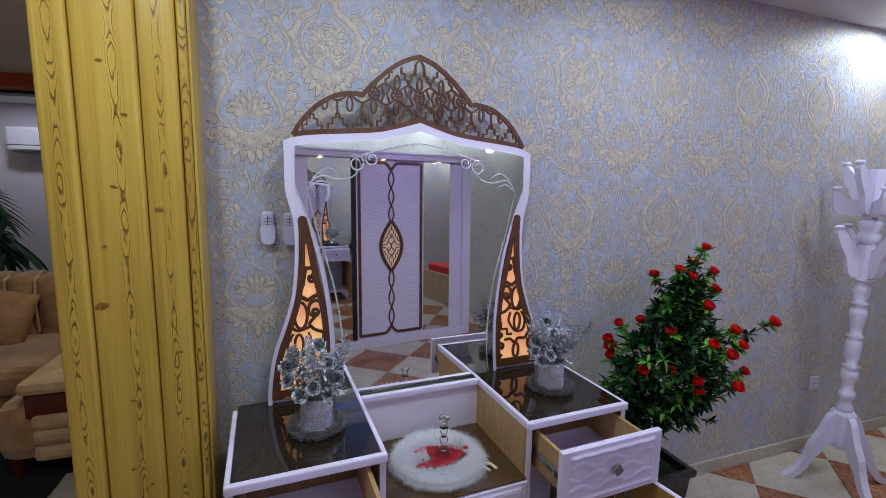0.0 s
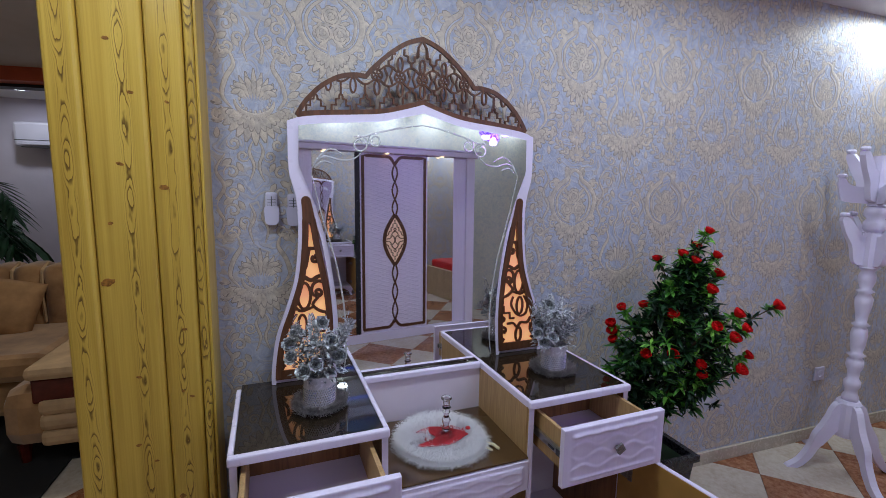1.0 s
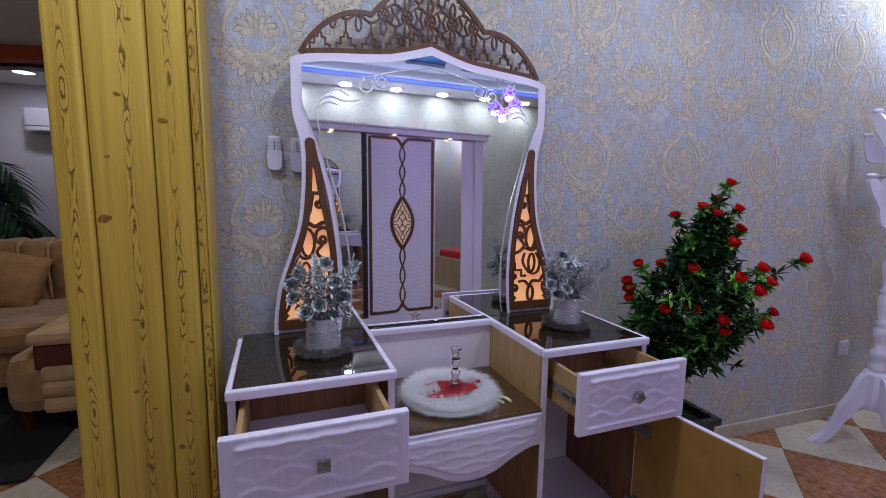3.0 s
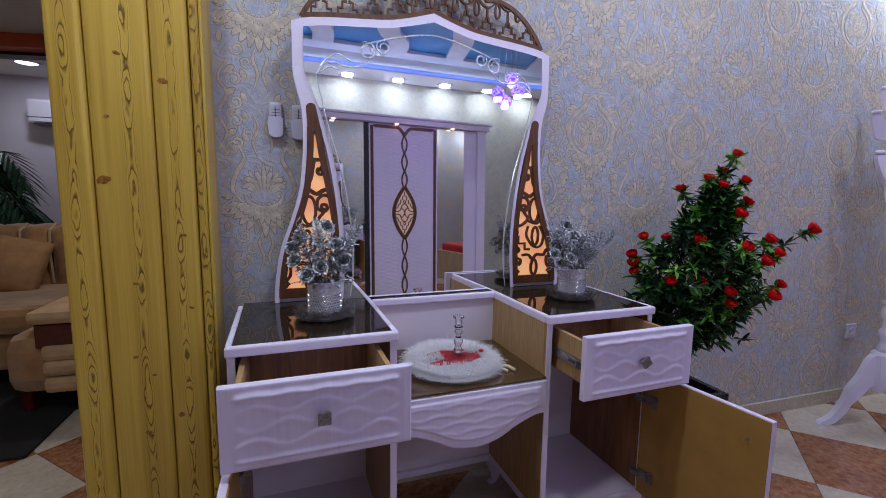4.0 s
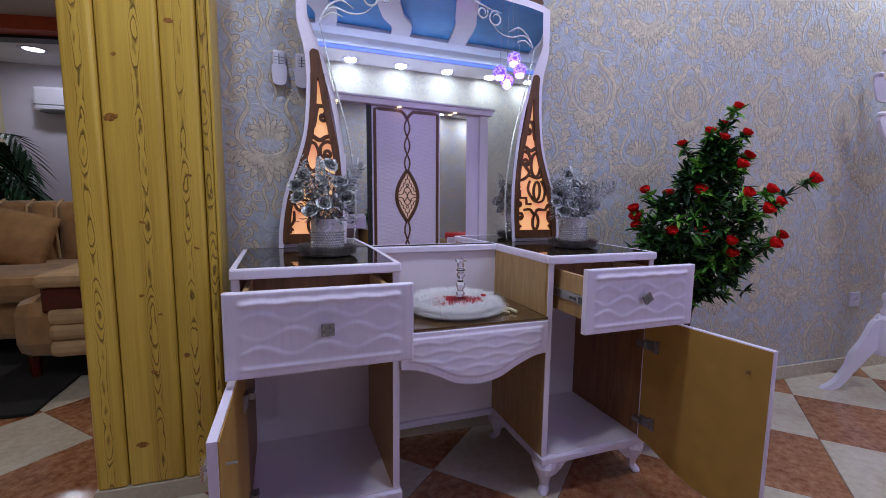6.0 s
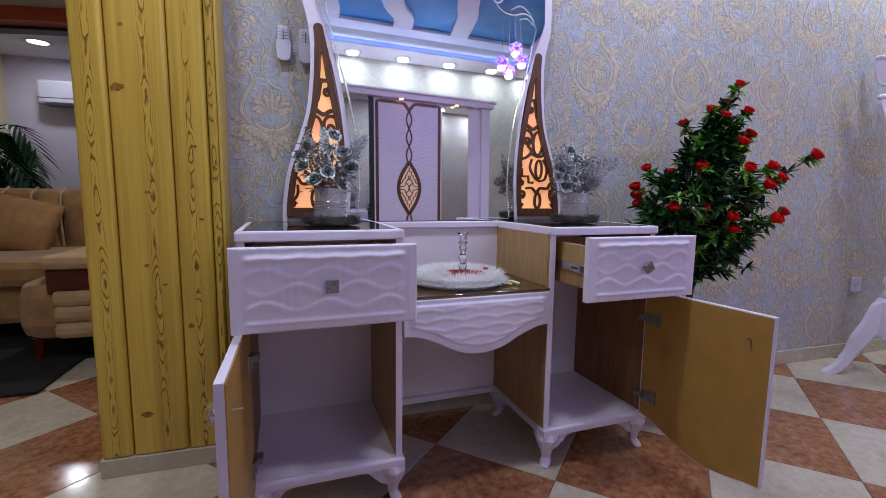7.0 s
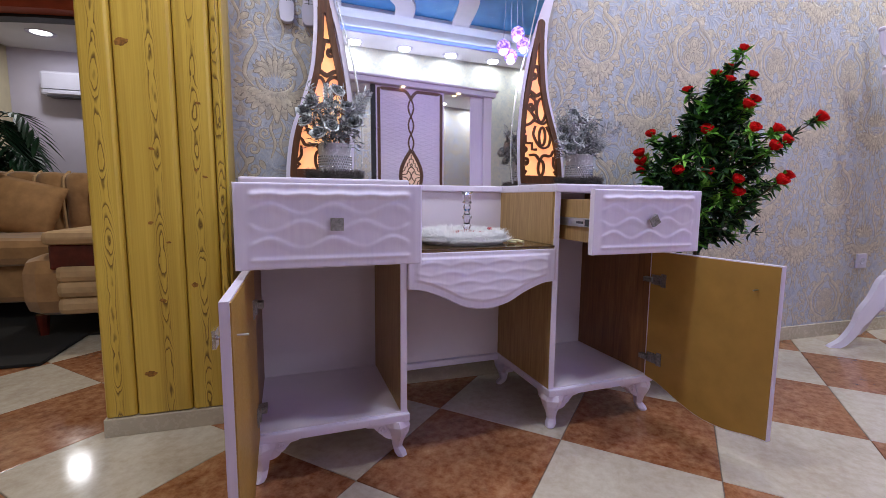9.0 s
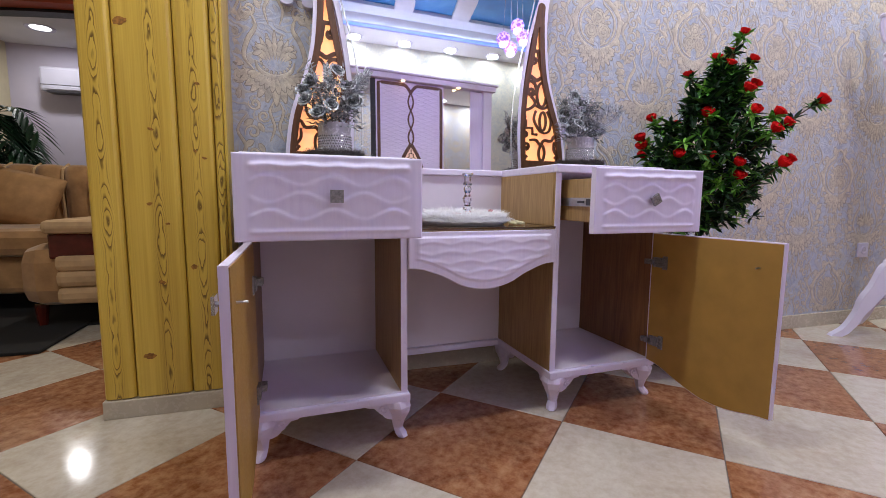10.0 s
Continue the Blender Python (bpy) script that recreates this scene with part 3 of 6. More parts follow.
def ornament(bm, u0, w0, put):
    """One repeat of the damask: a rose medallion, its leaf fan, scrolls, and half-drop crests."""
    def band(pts, wd, h=0.0022, ends=0.35):
        strip(bm, [(u0 + a, w0 + b) for a, b in pts], wd * 1.05, 0.0, h, put, crown=0.45, ends=ends)
        strip(shade, [(u0 + a, w0 + b) for a, b in pts], wd * 1.05 + 0.0024, 0.0, 0.0004, put, ends=ends)

    for s in (1, -1):
        ring = smoothed([(0.0, 0.150), (0.026, 0.134), (0.036, 0.108), (0.078, 0.076), (0.104, 0.030), (0.098, -0.030), (0.066, -0.074), (0.018, -0.096)], 4)
        band([(s * a * 1.03, b) for a, b in ring], 0.020, 0.003, 0.6)
        band([(s * a * 0.80, b * 0.82 - 0.002) for a, b in ring[4:]], 0.010, 0.003, 0.6)
        band([(s * a, b) for a, b in spiral(0.108, 0.085, 0.020, 0.004, -2.2, 1.2, 10)], 0.009)
        band([(s * a, b) for a, b in spiral(0.100, -0.085, 0.020, 0.004, 2.4, -1.2, 10)], 0.009)
        for k in range(9):
            a = -1.0 + 2.35 * k / 8
            petal(bm, u0 + s * 0.098 * math.cos(a), w0 + 0.012 + 0.122 * math.sin(a), (a if s > 0 else math.pi - a) + (0.9 if k % 2 else -0.5) * s, 0.036, 0.015, put)
        band([(s * a, b) for a, b in spiral(0.036, 0.142, 0.017, 0.004, -1.2, 1.1, 10)], 0.008)
        for k in range(6):
            petal(bm, u0 + s * 0.009 * k, w0 - 0.092, -math.pi / 2 + s * (0.10 + 0.27 * k), 0.092 - 0.010 * k, 0.020, put, 0.0024, 0.0003 * (5 - k))
            if k == 0 and s < 0:
                continue
            petal(bm, u0 + s * 0.007 * k, w0 - 0.090, -math.pi / 2 + s * (0.0 + 0.27 * k), 0.055 - 0.006 * k, 0.015, put, 0.0036, 0.0020 + 0.0003 * (5 - k))
        rosette(bm, u0 + s * 0.030, w0 - 0.022, 0.031, put)
        if s > 0:
            rosette(bm, u0, w0 + 0.034, 0.033, put)
        for k in range(3):
            petal(bm, u0 + s * 0.028, w0 + 0.012 + 0.014 * k, (0.2 + 0.35 * k if s > 0 else math.pi - 0.2 - 0.35 * k), 0.034, 0.011, put)
            petal(bm, u0 + s * 0.020, w0 - 0.050, -math.pi / 2 + s * (0.1 + 0.4 * k), 0.026, 0.010, put)
        # crossing leafy stems under and over the medallion
        for k in range(9):
            t = k / 8
            u, w = s * (0.012 + 0.125 * t), -0.178 - 0.115 * t
            petal(bm, u0 + u, w0 + w, math.atan2(-0.115, s * 0.125) + (0.7 if k % 2 else -0.7), 0.034, 0.013, put)
            u, w = s * (0.012 + 0.11 * t), 0.195 + 0.075 * t
            petal(bm, u0 + u, w0 + w, math.atan2(0.075, s * 0.11) + (0.7 if k % 2 else -0.7), 0.030, 0.012, put)
        # palmette chain between the stems
        for zc, q in ((-0.245, 1.0), (-0.318, 1.15), (-0.392, 0.9)):
            for k in range(1, 4):
                petal(bm, u0 + s * 0.004 * k, w0 + zc, math.pi / 2 - s * 0.52 * k, (0.044 - 0.006 * k) * q, 0.013, put, 0.0022, 0.0003 * (4 - k))
                petal(bm, u0 + s * 0.004 * k, w0 + zc - 0.004, -math.pi / 2 + s * 0.45 * k, (0.034 - 0.005 * k) * q, 0.011, put, 0.0022, 0.0003 * (4 - k))
            if s > 0:
                petal(bm, u0, w0 + zc, math.pi / 2, 0.046 * q, 0.014, put, 0.0026, 0.0014)
                petal(bm, u0, w0 + zc, -math.pi / 2, 0.034 * q, 0.012, put, 0.0026, 0.0014)
            band([(s * a, b) for a, b in spiral(0.056 * q, zc + 0.010, 0.016, 0.003, 2.6, -1.2, 9)], 0.0065)
            band([(s * a, b) for a, b in spiral(0.082, zc - 0.026, 0.015, 0.003, 3.4, 1.2, 9)], 0.0065)
        # side columns of scrolls
        band([(s * a, b) for a, b in smoothed([(0.118, -0.13), (0.150, -0.07), (0.125, -0.01), (0.155, 0.05), (0.130, 0.105), (0.160, 0.16)], 4)], 0.011)
        for cw, d in ((-0.10, 1), (-0.03, -1), (0.03, 1), (0.10, -1)):
            band([(s * a, b) for a, b in spiral(0.178, cw, 0.026, 0.005, 2.6 if d > 0 else 3.6, 1.25 * d, 14)], 0.009)
            petal(bm, u0 + s * 0.148, w0 + cw + 0.02, (0.6 if s > 0 else math.pi - 0.6), 0.035, 0.017, put)
            petal(bm, u0 + s * 0.215, w0 + cw, math.pi / 2 + s * 0.5, 0.034, 0.015, put)
    # crest in the half drop
    cu, cw = 0.2575, -0.285

    def cband(pts, wd, h=0.0022):
        strip(bm, [(u0 + cu + a, w0 + cw + b) for a, b in pts], wd * 1.05, 0.0, h, put, crown=0.45, ends=0.35)
        strip(shade, [(u0 + cu + a, w0 + cw + b) for a, b in pts], wd * 1.05 + 0.0024, 0.0, 0.0004, put, ends=0.35)

    cband([(0.062 * math.cos(a), 0.020 + 0.052 * math.sin(a)) for a in [math.pi + math.pi * i / 12 for i in range(13)]], 0.018, 0.0035)
    for i in range(11):
        a = math.pi + math.pi * (i + 0.0) / 10
        petal(bm, u0 + cu + 0.048 * math.cos(a) - 0.004, w0 + cw + 0.022 + 0.040 * math.sin(a), 0, 0.009, 0.009, put, 0.003)
    for k in range(-6, 7):
        petal(bm, u0 + cu + 0.010 * k, w0 + cw - 0.036 + 0.003 * abs(k), -math.pi / 2 + 0.24 * k, 0.086 - 0.005 * abs(k), 0.021, put, 0.0024, 0.0003 * (6 - abs(k)))
        petal(bm, u0 + cu + 0.010 * k + 0.004, w0 + cw - 0.036 + 0.003 * abs(k), -math.pi / 2 + 0.24 * k + 0.1, 0.050 - 0.003 * abs(k), 0.016, put, 0.0036, 0.0020 + 0.0003 * (6 - abs(k)))
    for k in range(-4, 5):
        petal(bm, u0 + cu + 0.007 * k, w0 + cw + 0.02, math.pi / 2 - 0.20 * k, 0.095 - 0.010 * abs(k), 0.012, put, 0.0024, 0.0003 * (4 - abs(k)))
        petal(bm, u0 + cu + 0.010 * k, w0 + cw + 0.052 + 0.012 * (k % 2), math.pi / 2 - 0.5 * k, 0.030, 0.014, put, 0.0032, 0.0020)
    for s in (1, -1):
        cband([(s * a, b) for a, b in smoothed([(0.07, -0.01), (0.098, 0.03), (0.085, 0.085), (0.060, 0.13), (0.072, 0.17)], 4)], 0.014, 0.003)
        for k in range(8):
            a = -0.9 + 2.6 * k / 7
            petal(bm, u0 + cu + s * (0.105 + 0.02 * math.cos(a)), w0 + cw + 0.03 + 0.13 * math.sin(a), (a if s > 0 else math.pi - a) + (1.0 if k % 2 else -0.6) * s, 0.034, 0.014, put)
        cband([(s * a, b) for a, b in spiral(0.125, 0.105, 0.022, 0.004, 3.4, 1.3, 12)], 0.009)
        cband([(s * a, b) for a, b in spiral(0.070, -0.125, 0.022, 0.004, 0.4, -1.3, 12)], 0.009)
        cband([(s * a, b) for a, b in spiral(0.092, 0.165, 0.024, 0.005, 3.0, -1.3, 12)], 0.010)
        cband([(s * a, b) for a, b in spiral(0.115, -0.03, 0.028, 0.005, 2.0, 1.3, 12)], 0.011)
        for k in range(5):
            petal(bm, u0 + cu + s * (0.10 + 0.004 * k), w0 + cw + 0.005 + 0.03 * k, (0.5 if s > 0 else math.pi - 0.5), 0.042, 0.017, put)
        cband([(s * a, b) for a, b in smoothed([(0.018, 0.14), (0.03, 0.19), (0.012, 0.235), (0.028, 0.28)], 4)], 0.009)
        cband([(s * a, b) for a, b in spiral(0.045, 0.215, 0.020, 0.004, 3.2, -1.2, 10)], 0.008)
        cband([(s * a, b) for a, b in spiral(0.042, -0.165, 0.022, 0.004, 3.2, 1.3, 10)], 0.008)
        cband([(s * a, b) for a, b in smoothed([(0.01, -0.115), (0.022, -0.15), (0.008, -0.20), (0.024, -0.25)], 4)], 0.009)


bm = mesh()
for i in range(-1, 8):
    for j in range(-3, 3):
        ornament(bm, 0.270 + 0.513 * i, 1.410 + 0.605 * j, lambda u, w, d: (u, FRONT - 0.36 * d, w))
for mb in (bm, shade):
    doomed = [v for v in mb.verts if v.co.x < -0.12 or v.co.z < 0.074 or v.co.z > 2.6 or v.co.x > RIGHT]
    bmesh.ops.delete(mb, geom=doomed, context="VERTS")
tagged(part("wallpaper_ornament", bm, relief, wall_back, "beige embossed damask medallions and scrolls", flip=False), kind="stuff")
tagged(part("ornament_outline_shade", shade, outline_shade_mat, wall_back, "taupe outlines of the damask ornament, its edge shade put into their colour", flip=False), kind="stuff")


# ---------------------------------------------------------------- dressing table
TABLE = pose(0.60, 1.06, 0, 0, 0, 2.6)
vanity = thing("dressing_table", TABLE, "white two-pedestal dressing table with brown glass tops, drawers and doors open", "dressing table")
TOP = 0.787
front = lambda u, w, d: (u, -d, w)          # a face that looks at the room


def relief_board(u0, u1, low, high, face, thick, height, nu=96, nw=56):
    """A board whose front carries raised moulding: low and high bound it, height gives the relief."""
    bm = mesh()
    g = []
    for i in range(nu + 1):
        u = u0 + (u1 - u0) * i / nu
        lo_, hi_ = low(u), high(u)
        g.append([bm.verts.new((u, -face - height(u, lo_ + (hi_ - lo_) * j / nw) * (0 if i in (0, nu) or j in (0, nw) else 1), lo_ + (hi_ - lo_) * j / nw)) for j in range(nw + 1)])
    for i in range(nu):
        for j in range(nw):
            bm.faces.new((g[i][j], g[i + 1][j], g[i + 1][j + 1], g[i][j + 1])).smooth = True
    ring = [g[i][0] for i in range(nu)] + [g[nu][j] for j in range(nw)] + [g[i][nw] for i in range(nu, 0, -1)] + [g[0][j] for j in range(nw, 0, -1)]
    back = [bm.verts.new((v.co.x, -face + thick, v.co.z)) for v in ring]
    for k in range(len(ring)):
        bm.faces.new((ring[k], back[k], back[(k + 1) % len(ring)], ring[(k + 1) % len(ring)]))
    bm.faces.new(back)
    return bm


bell = lambda x, s: math.exp(-(x / s) ** 2)
fade = lambda u, a, b: max(0.0, min(1.0, (u - a) / 0.012, (b - u) / 0.012))


def drawer_relief(u0, u1, w0, w1):
    h = w1 - w0

    def f(u, w):
        s = (u - u0) / (u1 - u0)
        z = 0.0062 * bell(w - (w1 - 0.024 - 0.0012 * math.sin(u * 90)), 0.0062) + 0.0042 * bell(w - (w0 + 0.020), 0.0046)
        sn = (s - 0.09) / 0.82
        wv = 0.0105 * math.sin(5 * math.pi * sn)
        for c, sg in ((0.70, 1), (0.50, -1), (0.30, 1)):
            d = w - (w0 + h * c + sg * wv)
            k = 0.55 + 0.45 * sg * wv / 0.0105
            z += 0.0036 * (bell(d, 0.0032) if d > 0 else bell(d, 0.014)) * (0.30 + 0.70 * k)
        return z * fade(u, u0 + 0.026, u1 - 0.026) + 0.0012 * min(1, fade(u, u0 + 0.004, u1 - 0.004))
    return f


def drawer(u0, u1, w0, w1, pull, knob_turn):
    d = relief_board(u0, u1, lambda u: w0, lambda u: w1, pull, 0.018, drawer_relief(u0, u1, w0, w1))
    fr = part("drawer_front", d, white_grain, vanity, "white drawer front with wavy raised moulding")
    k = mesh()
    cu, cw = (u0 + u1) / 2 + 0.005, (w0 + w1) / 2 + 0.004
    s = 0.0135
    ring = [(cu + s * 1.41 * math.cos(a + knob_turn), cw + s * 1.41 * math.sin(a + knob_turn)) for a in [math.pi / 4 + math.pi / 2 * i for i in range(4)]]
    plate(k, ring, pull + 0.012, pull + 0.020, front)
    tube(k, [(cu, -pull, cw), (cu, -pull - 0.013, cw)], 0.005, 8)
    part("knob", k, pewter, fr, "square ribbed pewter knob")
    a, b = u0 + 0.025, u1 - 0.025
    part("drawer_side", boxes((a, a + 0.013, -pull + 0.018, 0.16, w0 + 0.03, w1 - 0.028), bevel=0.001), oak, vanity)
    part("drawer_side", boxes((b - 0.013, b, -pull + 0.018, 0.16, w0 + 0.03, w1 - 0.028), bevel=0.001), oak, vanity)
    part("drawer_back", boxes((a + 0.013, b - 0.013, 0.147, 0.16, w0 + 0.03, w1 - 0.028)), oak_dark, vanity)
    part("drawer_bottom", boxes((a + 0.013, b - 0.013, -pull + 0.018, 0.147, w0 + 0.034, w0 + 0.04)), inner_white, vanity)
    for u, s in ((a, -1), (b, 1)):
        r = mesh()
        x0, x1 = sorted((u + s * 0.001, u + s * 0.009))
        box(r, x0, x1, -pull + 0.03, 0.10, w0 + 0.075, w0 + 0.100)
        x0, x1 = sorted((u + s * 0.009, u + s * 0.012))
        box(r, x0, x1, -pull + 0.045, -pull + 0.11, w0 + 0.082, w0 + 0.093)
        rn = part("drawer_runner", r, steel, vanity, "zinc telescopic drawer runner")
        x0, x1 = sorted((u + s * 0.0122, u + s * 0.0145))
        part("clip", boxes((x0, x1, -pull + 0.032, -pull + 0.052, w0 + 0.078, w0 + 0.097), (x0, x1, -pull + 0.062, -pull + 0.092, w0 + 0.084, w0 + 0.091)), grey_dark, rn, "black release clip")


LU0, LU1, RU0, RU1, DEEP = -0.645, -0.234, 0.236, 0.645, 0.385

# carcass
for a, b, inner in ((LU0, LU1, LU1), (RU0, RU1, RU0)):
    for s in (a, b - 0.018):
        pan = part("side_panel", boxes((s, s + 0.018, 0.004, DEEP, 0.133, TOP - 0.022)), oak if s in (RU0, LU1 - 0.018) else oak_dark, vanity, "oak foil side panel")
        part("edge_band", boxes((s, s + 0.018, 0.0, 0.004, 0.133, TOP - 0.022)), white_paint, pan, "white edge band")
    part("back_panel", boxes((a + 0.018, b - 0.018, DEEP - 0.008, DEEP, 0.133, TOP - 0.022)), inner_white, vanity)
    part("bottom_board", boxes((a - 0.006, b + 0.006, -0.012, DEEP, 0.110, 0.133), bevel=0.003), white_paint, vanity)
    part("cabinet_floor", boxes((a + 0.018, b - 0.018, 0.002, DEEP - 0.008, 0.133, 0.137)), inner_white, vanity)

# tops: dark glass in white edging
for a, b in ((LU0, LU1), (RU0, RU1)):
    part("top_board", boxes((a + 0.006, b - 0.006, 0.004, DEEP + 0.02, TOP - 0.022, TOP - 0.004)), white_paint, vanity)
    part("glass_top", boxes((a + 0.012, b - 0.012, 0.010, DEEP + 0.05, TOP - 0.004, TOP + 0.0015)), black_glass, vanity, "dark bronze glass top")
    part("edging", boxes((a - 0.004, b + 0.004, -0.010, 0.010, TOP - 0.024, TOP + 0.002), bevel=0.005), white_paint, vanity, "white rounded edging")
    for s in (a, b):
        part("edging", boxes((s - 0.011 if s != a else s - 0.004, s + 0.004 if s != a else s + 0.011, 0.010, DEEP + 0.02, TOP - 0.024, TOP + 0.002), bevel=0.004), white_paint, vanity)

# middle niche
part("niche_back", boxes((LU1, RU0, 0.362, 0.378, 0.600, TOP - 0.022)), inner_white, vanity)
part("niche_edging", boxes((LU1 + 0.004, RU0 - 0.004, 0.350, 0.372, TOP - 0.022, TOP + 0.001), bevel=0.004), white_paint, vanity)
part("mirror_shelf", boxes((LU1 + 0.004, RU0 - 0.004, 0.374, DEEP + 0.05, TOP - 0.008, TOP + 0.0012)), black_glass, vanity)
part("lower_back", boxes((LU1, RU0, 0.366, 0.378, 0.133, 0.575)), inner_white, vanity)
part("back_rail", boxes((LU1, RU0, 0.352, 0.374, 0.108, 0.131), bevel=0.003), white_paint, vanity)
part("shelf_board", boxes((LU1, RU0, 0.0, 0.362, 0.575, 0.594)), oak, vanity)
part("shelf_glass", boxes((LU1 + 0.001, RU0 - 0.001, -0.006, 0.361, 0.594, 0.600), bevel=0.001), bronze_glass, vanity, "brown glass shelf")
for a, b in ((LU1, LU1 + 0.003), (RU0 - 0.003, RU0)):
    part("niche_side", boxes((a, b, 0.012, 0.361, 0.601, TOP - 0.023)), oak, vanity)
ap = smoothed([(LU1 + 0.001, 0.490), (-0.19, 0.485), (-0.13, 0.462), (-0.07, 0.432), (0.0, 0.420), (0.07, 0.432), (0.13, 0.462), (0.19, 0.485), (RU0 - 0.001, 0.490)], 8)
alow = lambda u: next((b0 + (b1 - b0) * (u - a0) / (a1 - a0) for (a0, b0), (a1, b1) in zip(ap, ap[1:]) if a0 - 1e-9 <= u <= a1 + 1e-9), 0.490)


def apron_relief(u, w):
    k = alow(u) + 0.020
    ins = max(0.0, min(1.0, (w - k) / 0.008, (0.578 - w) / 0.006)) * fade(u, LU1 + 0.018, RU0 - 0.018)
    z = 0.0040 * ins
    for r, c in enumerate((0.556, 0.528, 0.500, 0.472, 0.446)):
        arch = abs(math.sin(math.pi * (u * 9.0 + 0.5 * r)))
        z += 0.0013 * ins * bell(w - (c + 0.011 * arch - 0.004), 0.0055) * (0.35 + 0.65 * arch)
    return z


bm = relief_board(LU1 + 0.001, RU0 - 0.001, alow, lambda u: 0.590, 0.012, 0.016, apron_relief)
part("apron", bm, white_grain, vanity, "white shaped apron with carved ripples")

drawer(LU0 + 0.001, LU1 - 0.0165, 0.591, 0.770, 0.195, 0.0)
drawer(RU0 + 0.017, RU1 - 0.002, 0.587, 0.770, 0.160, 0.55)


# doors, swung open on the outer sides
def door(u, swing, hand):
    """A flat door in its own plane: s along from the hinge, hung at u."""
    m = Matrix.Translation((u, 0.0, 0)) @ Matrix.Rotation(radians(swing), 4, "Z")
    L = 0.395
    out = [(0, 0.572), (L, 0.572)] + smoothed([(L, 0.088), (L * 0.9, 0.084), (L * 0.7, 0.068), (L * 0.5, 0.070), (L * 0.3, 0.094), (L * 0.12, 0.122), (0, 0.130)], 4)
    put = lambda a, b, c: m @ Vector((hand * a, c, b))
    e = part("cabinet_door", plate(mesh(), out, -0.016 * 1, 0.0, put), white_grain, vanity, "white cabinet door with ochre inner face, open")
    inn = [(0.003, 0.569), (L - 0.003, 0.569)] + [(min(max(a, 0.003), L - 0.003), b + 0.003) for a, b in out[2:]]
    part("door_lining", plate(mesh(), inn, 0.0, 0.0025, put), tan_board, e, "ochre brown hardboard inner face")
    for w in (0.475, 0.205):
        k = mesh()
        for a0, a1, c0, c1, b0, b1 in ((0.012, 0.045, 0.0025, 0.010, -0.016, 0.016), (0.045, 0.062, 0.0025, 0.006, -0.022, 0.022), (-0.012, 0.018, 0.006, 0.022, -0.008, 0.008)):
            vs = [k.verts.new(put(a, w + b, c)) for a in (a0, a1) for c in (c0, c1) for b in (b0, b1)]
            for q in ((0, 1, 3, 2), (4, 6, 7, 5), (0, 4, 5, 1), (2, 3, 7, 6), (0, 2, 6, 4), (1, 5, 7, 3)):
                k.faces.new([vs[i] for i in q])
        part("hinge", k, pewter, e, "dark pewter cup hinge")
    k = mesh()
    tube(k, [put(L - 0.055, 0.50, 0.0), put(L - 0.055, 0.50, 0.022)], 0.0025, 6)
    part("screw", k, steel, e)
    k = mesh()
    tube(k, [put(L - 0.05, 0.50, -0.016), put(L - 0.05, 0.50, -0.028)], 0.005, 8)
    ring = [(L - 0.05 + 0.016 * a, 0.50 + 0.016 * b) for a, b in ((-1, -1), (1, -1), (1, 1), (-1, 1))]
    plate(k, ring, -0.028, -0.034, put)
    part("knob", k, chrome, e, "square brushed chrome knob")


door(LU0 + 0.020, -91.5, 1)
door(RU1 - 0.019, 97.5 - 2.6 + 2.0, -1)


# cabriole feet
def foot(u, v, du, dv):
    bm = mesh()
    path = [(0.0, 0.112, 0.030), (0.004, 0.095, 0.031), (0.007, 0.075, 0.024), (0.004, 0.05, 0.016), (0.003, 0.028, 0.012), (0.010, 0.013, 0.015), (0.014, 0.004, 0.013), (0.014, 0.0, 0.009)]
    rows = []
    for o, z, r in path:
        c = Vector((u + du * o, v + dv * o, z))
        rows.append([bm.verts.new(c + Vector((r * math.cos(a), r * math.sin(a), 0)) * (1.22 if i % 2 else 1.1)) for i, a in enumerate([2 * math.pi * j / 12 for j in range(12)])])
    for a, b in zip(rows, rows[1:]):
        for j in range(12):
            bm.faces.new((a[j], a[(j + 1) % 12], b[(j + 1) % 12], b[j]))
    bm.faces.new(rows[0])
    bm.faces.new(rows[-1][::-1])
    # scrolled knee brackets along both rails
    for ex, ey in ((-du, 0), (0, -dv)):
        pts = smoothed([(0.0, 0.110), (0.045, 0.110), (0.082, 0.109), (0.078, 0.100), (0.060, 0.097), (0.052, 0.088), (0.040, 0.080), (0.030, 0.066), (0.014, 0.058), (0.0, 0.056)], 2)
        at = lambda a, b, d, ex=ex, ey=ey: (u + ex * (a + 0.008) + d * (0 if ex else 1), v + ey * (a + 0.008) + d * (1 if ex else 0), b)
        plate(bm, pts, -0.016, 0.016, at)
        for side in (-0.016, 0.016):
            tube(bm, [at(a, b, side) for a, b in spiral(0.034, 0.090, 0.013, 0.003, 3.6, 1.5, 14)], 0.0042, 5)
    lg = part("leg", bm, white_paint, vanity, "white carved cabriole foot", smooth=False)
    return lg


for a, b in ((LU0, LU1), (RU0, RU1)):
    foot(a + 0.028, 0.020, -1, -1)
    foot(b - 0.028, 0.020, 1, -1)
    foot(a + 0.028, DEEP - 0.03, -1, 1)
    foot(b - 0.028, DEEP - 0.03, 1, 1)

